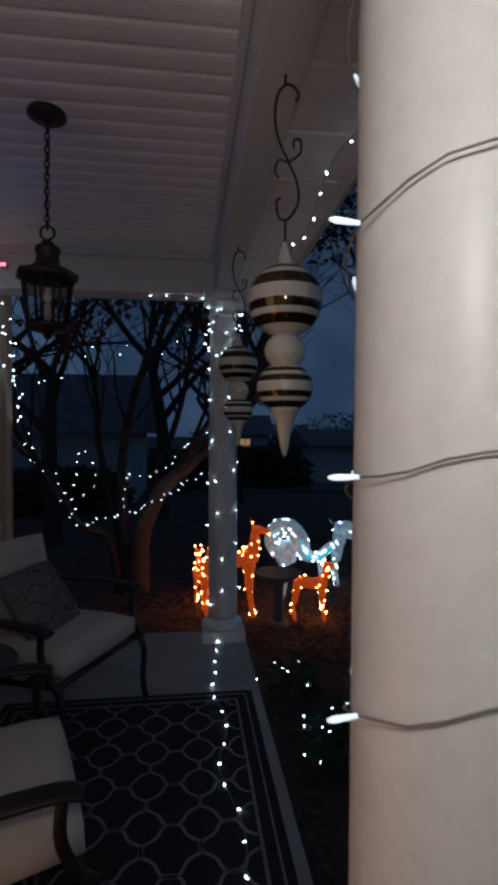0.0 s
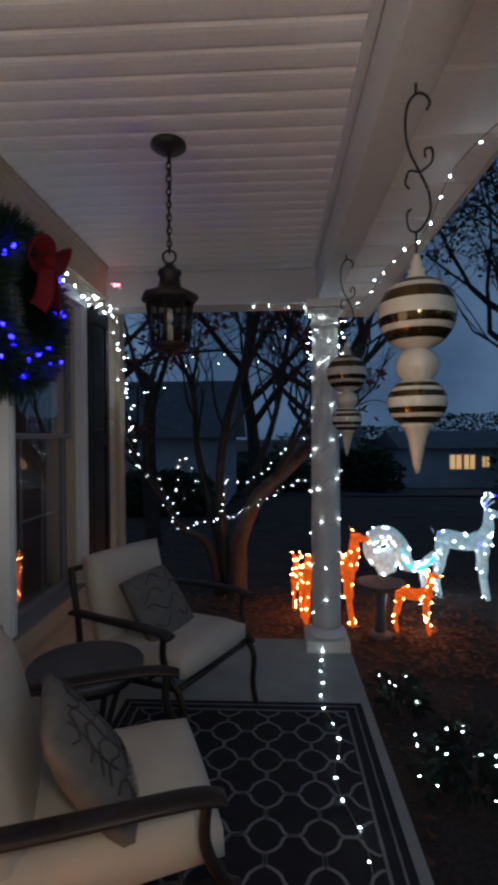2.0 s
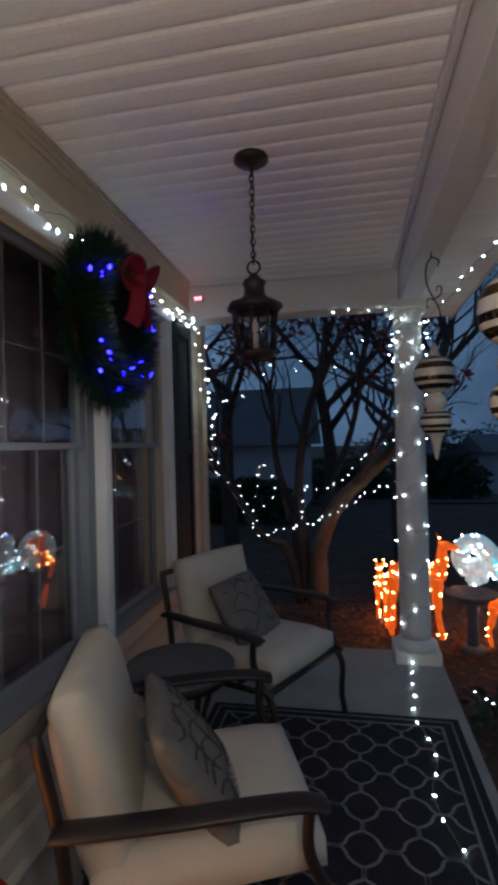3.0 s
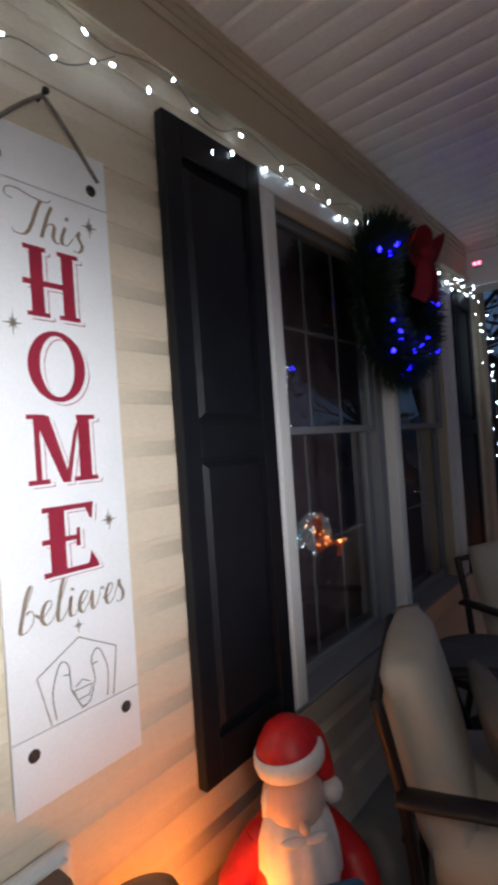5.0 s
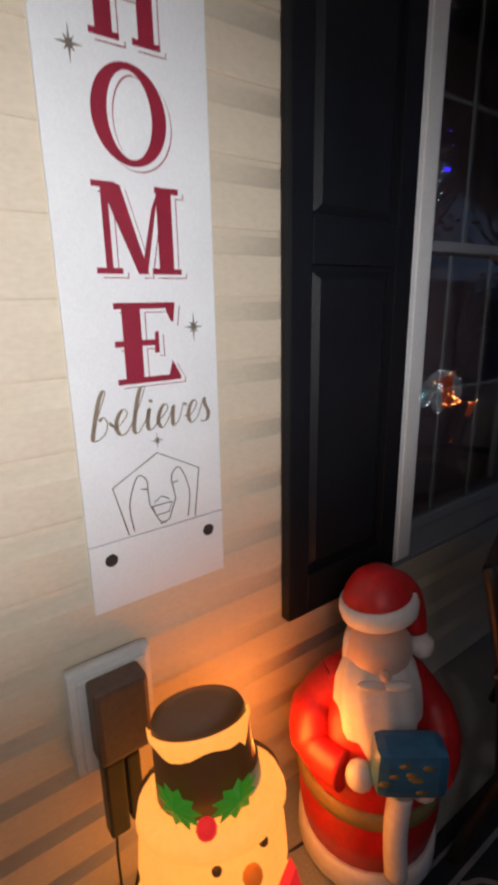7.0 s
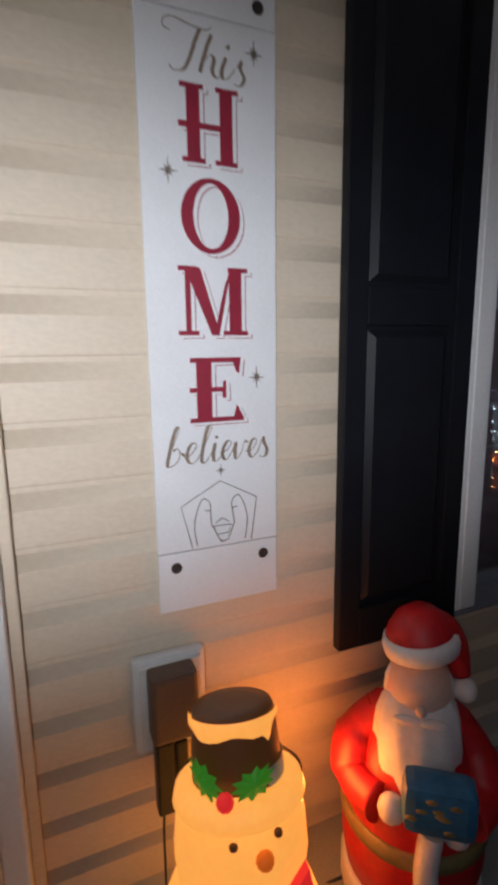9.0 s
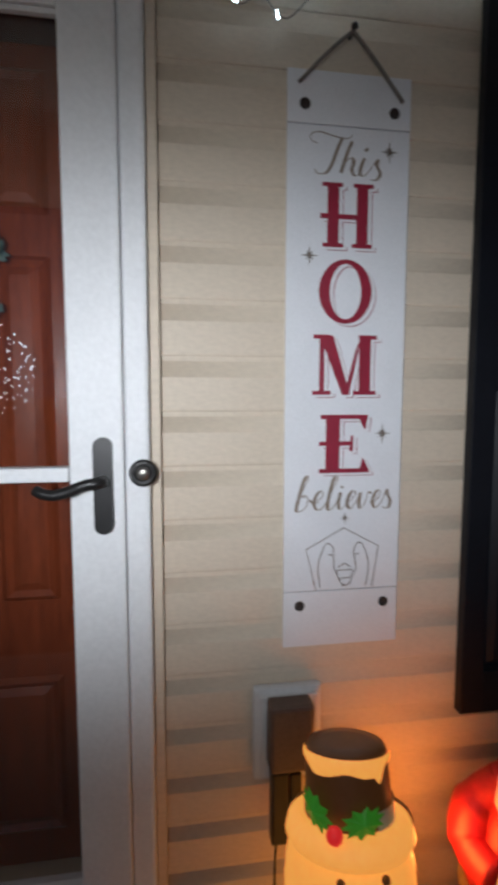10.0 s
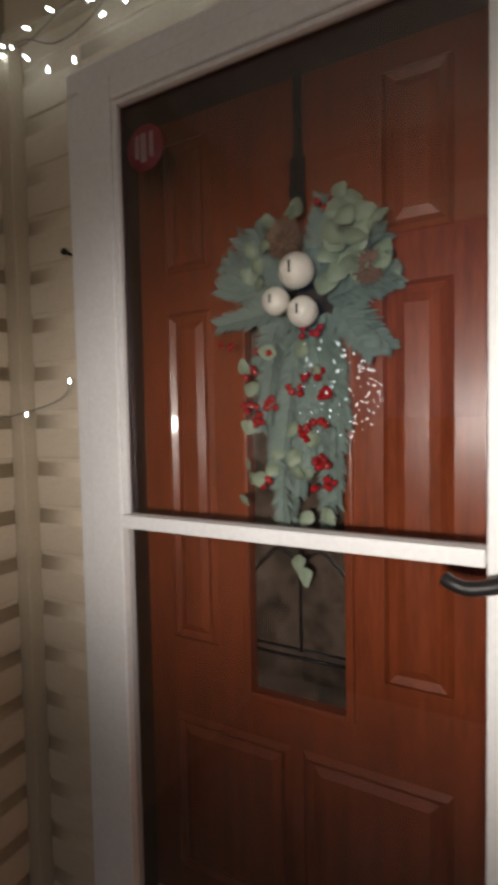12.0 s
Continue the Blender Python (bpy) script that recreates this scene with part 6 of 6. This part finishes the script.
# ---- lit lawn figures, each one plain mesh ----
def lawn_deer(h, lit, spots, head_up=True, seed=0, antlers=False, n=60, lean=0.0):
    """A standing long-legged lawn figure of mesh and lights, facing +x, shoulder height about 0.6 h."""
    b = B()
    tube(b, smooth([(-0.26 * h, 0, 0.60 * h), (-0.15 * h, 0, 0.58 * h), (0.0, 0, 0.55 * h), (0.14 * h, 0, 0.57 * h), (0.20 * h, 0, 0.62 * h)], 4), [0.06 * h] * 3 + [0.09 * h] * 4 + [0.085 * h] * 4 + [0.095 * h] * 4 + [0.085 * h, 0.06 * h], 12)
    neck = smooth([(0.17 * h, 0, 0.60 * h), (0.215 * h, 0, 0.70 * h), (0.215 * h, 0, 0.82 * h)] if head_up else [(0.17 * h, 0, 0.6 * h), (0.28 * h, 0, 0.55 * h), (0.34 * h, 0, 0.35 * h)], 4)
    tube(b, neck, [0.075 * h - 0.0045 * h * i for i in range(len(neck))], 10)
    e = neck[-1]
    tube(b, [e + Vector((-0.03 * h, 0, 0.02 * h)), e + Vector((0.04 * h, 0, 0.02 * h)), e + Vector((0.14 * h, 0, -0.005 * h))], [0.04 * h, 0.042 * h, 0.02 * h], 10)
    for s in (-1, 1):
        leaf(b, e + Vector((-0.02 * h, s * 0.03 * h, 0.04 * h)), (-0.4, s * 0.5, 1), 0.10 * h, 0.02 * h)
        for x0, x1 in ((0.16, 0.20), (-0.21, -0.24)):
            tube(b, smooth([(x0 * h, s * 0.05 * h, 0.55 * h), ((x0 - 0.02 * (x0 < 0)) * h, s * 0.055 * h, 0.36 * h), ((x1 - 0.03) * h, s * 0.055 * h, 0.2 * h), (x1 * h, s * 0.06 * h, 0.0)], 4), [0.06 * h] * 3 + [0.042 * h] * 4 + [0.026 * h] * 5 + [0.02 * h], 8)
        if antlers:
            tube(b, smooth([e + Vector((0, s * 0.02 * h, 0.05 * h)), e + Vector((-0.04 * h, s * 0.06 * h, 0.13 * h)), e + Vector((0.02 * h, s * 0.09 * h, 0.22 * h))], 4), 0.010 * h, 6, 0)
            for f in (0.09, 0.15):
                tube(b, [e + Vector((-0.03 * h, s * 0.055 * h, f * h)), e + Vector((0.04 * h, s * 0.075 * h, (f + 0.06) * h))], 0.008 * h, 6, 0)
    leaf(b, (-0.29 * h, 0, 0.63 * h), (-0.5, 0, 0.8), 0.07 * h, 0.02 * h)
    rr = random.Random(seed)
    b.verts.ensure_lookup_table()
    b.normal_update()
    body = [v.co.copy() + v.normal * 0.006 for v in b.verts]
    for k in range(n):
        c = rr.choice(body)
        ball(b, c, rr.uniform(0.006, 0.009), 1 if rr.random() < 0.8 else 2, 1)
    return b


def lawn(name, bm, mats, label, x, y, rz):
    solo(name, bm, mats, label, "lawn figure", m=pose(x, y, ground_z(x, y), 0, 0, rz), group="lit lawn figures")


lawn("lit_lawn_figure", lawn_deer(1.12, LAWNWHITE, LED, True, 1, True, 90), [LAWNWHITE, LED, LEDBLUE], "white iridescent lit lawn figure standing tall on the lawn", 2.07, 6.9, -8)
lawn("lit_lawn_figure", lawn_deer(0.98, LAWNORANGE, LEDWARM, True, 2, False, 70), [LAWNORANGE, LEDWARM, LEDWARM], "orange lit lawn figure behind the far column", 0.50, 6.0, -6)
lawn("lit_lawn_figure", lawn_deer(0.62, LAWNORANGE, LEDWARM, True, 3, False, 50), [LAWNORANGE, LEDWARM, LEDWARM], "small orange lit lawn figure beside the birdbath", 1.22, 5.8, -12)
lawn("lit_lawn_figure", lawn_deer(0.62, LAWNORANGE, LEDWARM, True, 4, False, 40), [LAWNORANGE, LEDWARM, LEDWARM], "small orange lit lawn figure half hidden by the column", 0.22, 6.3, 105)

b = B()
hump = smooth([(1.02, 0, 0.10), (0.96, 0, 0.25), (1.02, 0, 0.38), (1.14, 0, 0.40), (1.26, 0, 0.28), (1.32, 0, 0.12), (1.45, 0, 0.08), (1.56, 0, 0.16), (1.62, 0, 0.20), (1.66, 0, 0.12)], 5)
tube(b, [p + Vector((-1.3, 0, 0.33)) for p in hump], [0.05 + 0.05 * math.sin(min(1, i / 30) * math.pi) for i in range(len(hump))], 12)
lathe(b, [(0.02, 0.28), (0.10, 0.32), (0.12, 0.40), (0.10, 0.50), (0.04, 0.56)], 16, at=(-0.18, 0, 0.04), squash=0.5)
tube(b, [p + Vector((-1.3, -0.075, 0.33)) for p in hump[8:40]], 0.02, 8, 2)
for s in (-0.22, 0.2):
    for q in (-0.07, 0.07):
        tube(b, [(s, q, 0.35), (s + 0.02, q, 0.15), (s, q, 0.0)], [0.035, 0.025, 0.02], 8)
rr = random.Random(5)
b.normal_update()
body = [v.co + v.normal * 0.006 for v in b.verts]
for k in range(80):
    ball(b, rr.choice(body), rr.uniform(0.006, 0.009), 1, 1)
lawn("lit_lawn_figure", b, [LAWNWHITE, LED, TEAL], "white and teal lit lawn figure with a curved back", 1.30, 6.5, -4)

bb = thing("birdbath", "grey cast stone birdbath among the lawn figures", "birdbath", pose(0.89, 5.7, ground_z(0.89, 5.7)))
part("bowl", lathe(B(), [(0.05, 0.40), (0.13, 0.42), (0.205, 0.47), (0.215, 0.485), (0.20, 0.488), (0.12, 0.455), (0.01, 0.445)], 36), STONE, bb)
part("pedestal", lathe(B(), [(0.05, 0.05), (0.055, 0.10), (0.045, 0.25), (0.05, 0.36), (0.07, 0.41)], 24), STONE, bb)
part("foot", lathe(B(), [(0.11, -0.02), (0.11, 0.02), (0.09, 0.04), (0.06, 0.052)], 24), STONE, bb)


# ---- neighbouring houses ----
def far_house(x0, x1, y0, y1, z, hw, hr, label, lit=(), doorx=None):
    th = thing("far_house", label, "house", group="neighbouring houses")
    part("wall", box(B(), (x0, y0, z), (x1, y1, z + hw)), FARWALL, th)
    ym = (y0 + y1) / 2
    part("roof", extrude(B(), [(x0 - 0.4, y0 - 0.4, z + hw), (x0 - 0.4, ym, z + hw + hr), (x0 - 0.4, y1 + 0.4, z + hw)], (x1 - x0 + 0.8, 0, 0)), FARROOF, th)
    for wx, wz, ww, wh, on in lit:
        w = part("window", box(B(), (wx - 0.06, y0 - 0.05, wz - 0.06), (wx + ww + 0.06, y0 - 0.002, wz + wh + 0.06)), WHITE, th)
        part("pane", box(B(), (wx, y0 - 0.06, wz), (wx + ww, y0 - 0.052, wz + wh)), FARLIT if on else SHUTTER, w)
        part("glazing_bar", box(B(), (wx + ww / 2 - 0.03, y0 - 0.075, wz), (wx + ww / 2 + 0.03, y0 - 0.062, wz + wh)), WHITE, w)
    return th


far_house(6.6, 13.5, 27.0, 33.0, -1.15, 2.0, 0.9, "dark neighbouring house with warm lit windows across the street", ((8.75, -0.2, 0.55, 0.7, True), (9.45, -0.2, 0.5, 0.7, True), (10.35, -0.1, 0.3, 0.5, True), (11.6, -0.2, 0.9, 0.9, False)))
far_house(-9.0, -1.6, 16.0, 22.0, -0.75, 2.2, 2.0, "grey neighbouring house behind the trees", ())
far_house(2.2, 4.6, 30.0, 34.0, -1.2, 2.6, 1.2, "small dark house with one faint window", ((3.0, 0.6, 0.55, 0.55, True),))


# ---- siding courses, one piece each ----
def course(x0, x1, h):
    """A Dutch-lap course along +x, its face towards -y... thickness into +y; bottom at z 0."""
    prof = [(0.0, 0.0), (-0.0068, 0.0), (-0.0080, 0.0010), (-0.0088, 0.003), (-0.0092, 0.008), (-0.0093, 0.0785), (-0.0085, 0.0805), (-0.0075, 0.0840), (-0.0065, 0.0890), (-0.0057, 0.0960), (-0.0053, 0.1050), (-0.0050, 0.1160), (-0.0049, 0.1285)]
    prof = [(a, min(b, h)) for a, b in prof] + [(0.0, min(0.1285, h))]
    b = B()
    v0, v1 = [b.verts.new((x0, a, z)) for a, z in prof], [b.verts.new((x1, a, z)) for a, z in prof]
    n = len(prof)
    for k in range(n - 1):
        if (v0[k].co - v0[k + 1].co).length > 1e-6:
            f = b.faces.new((v0[k], v0[k + 1], v1[k + 1], v1[k]))
            f.smooth = 5 <= k <= 10
    b.faces.new(v0)
    b.faces.new(v1[::-1])
    bmesh.ops.recalc_face_normals(b, faces=b.faces[:])
    return data_of("siding_course", b, SIDING)


PITCH = 0.1270
Z0 = -0.0655
cache = {}


def lay(parent, u0, u1, za, zb, place):
    k = 0
    while Z0 + k * PITCH < zb - 0.01:
        z = Z0 + k * PITCH
        k += 1
        if z + PITCH < za + 0.01:
            continue
        h = min(0.1285, zb - z)
        key = (round(u0, 3), round(u1, 3), round(h, 3))
        if key not in cache:
            cache[key] = course(u0, u1, h)
        piece("siding_course", cache[key], parent, place(z))


east = lambda z: Matrix.Translation((-1.2205, 0, z)) @ Matrix.Rotation(radians(90), 4, "Z")
lay(wall_house, YC + 0.03, 0.151, 0.0, 2.404, east)
lay(wall_house, 1.242, 2.387, 0.0, 2.404, east)
lay(wall_house, 0.152, 1.241, 2.220, 2.404, east)
lay(wall_house, 2.389, 4.252, 0.0, 0.557, east)
lay(wall_house, 2.389, 4.252, 2.31, 2.404, east)
lay(wall_house, 4.253, 4.898, 0.0, 2.404, east)
south = lambda z: Matrix.Translation((0, YC - 0.0215, z)) @ Matrix.Rotation(radians(180), 4, "Z")
lay(wall_side, -0.88, 1.17, 0.0, 2.62, south)
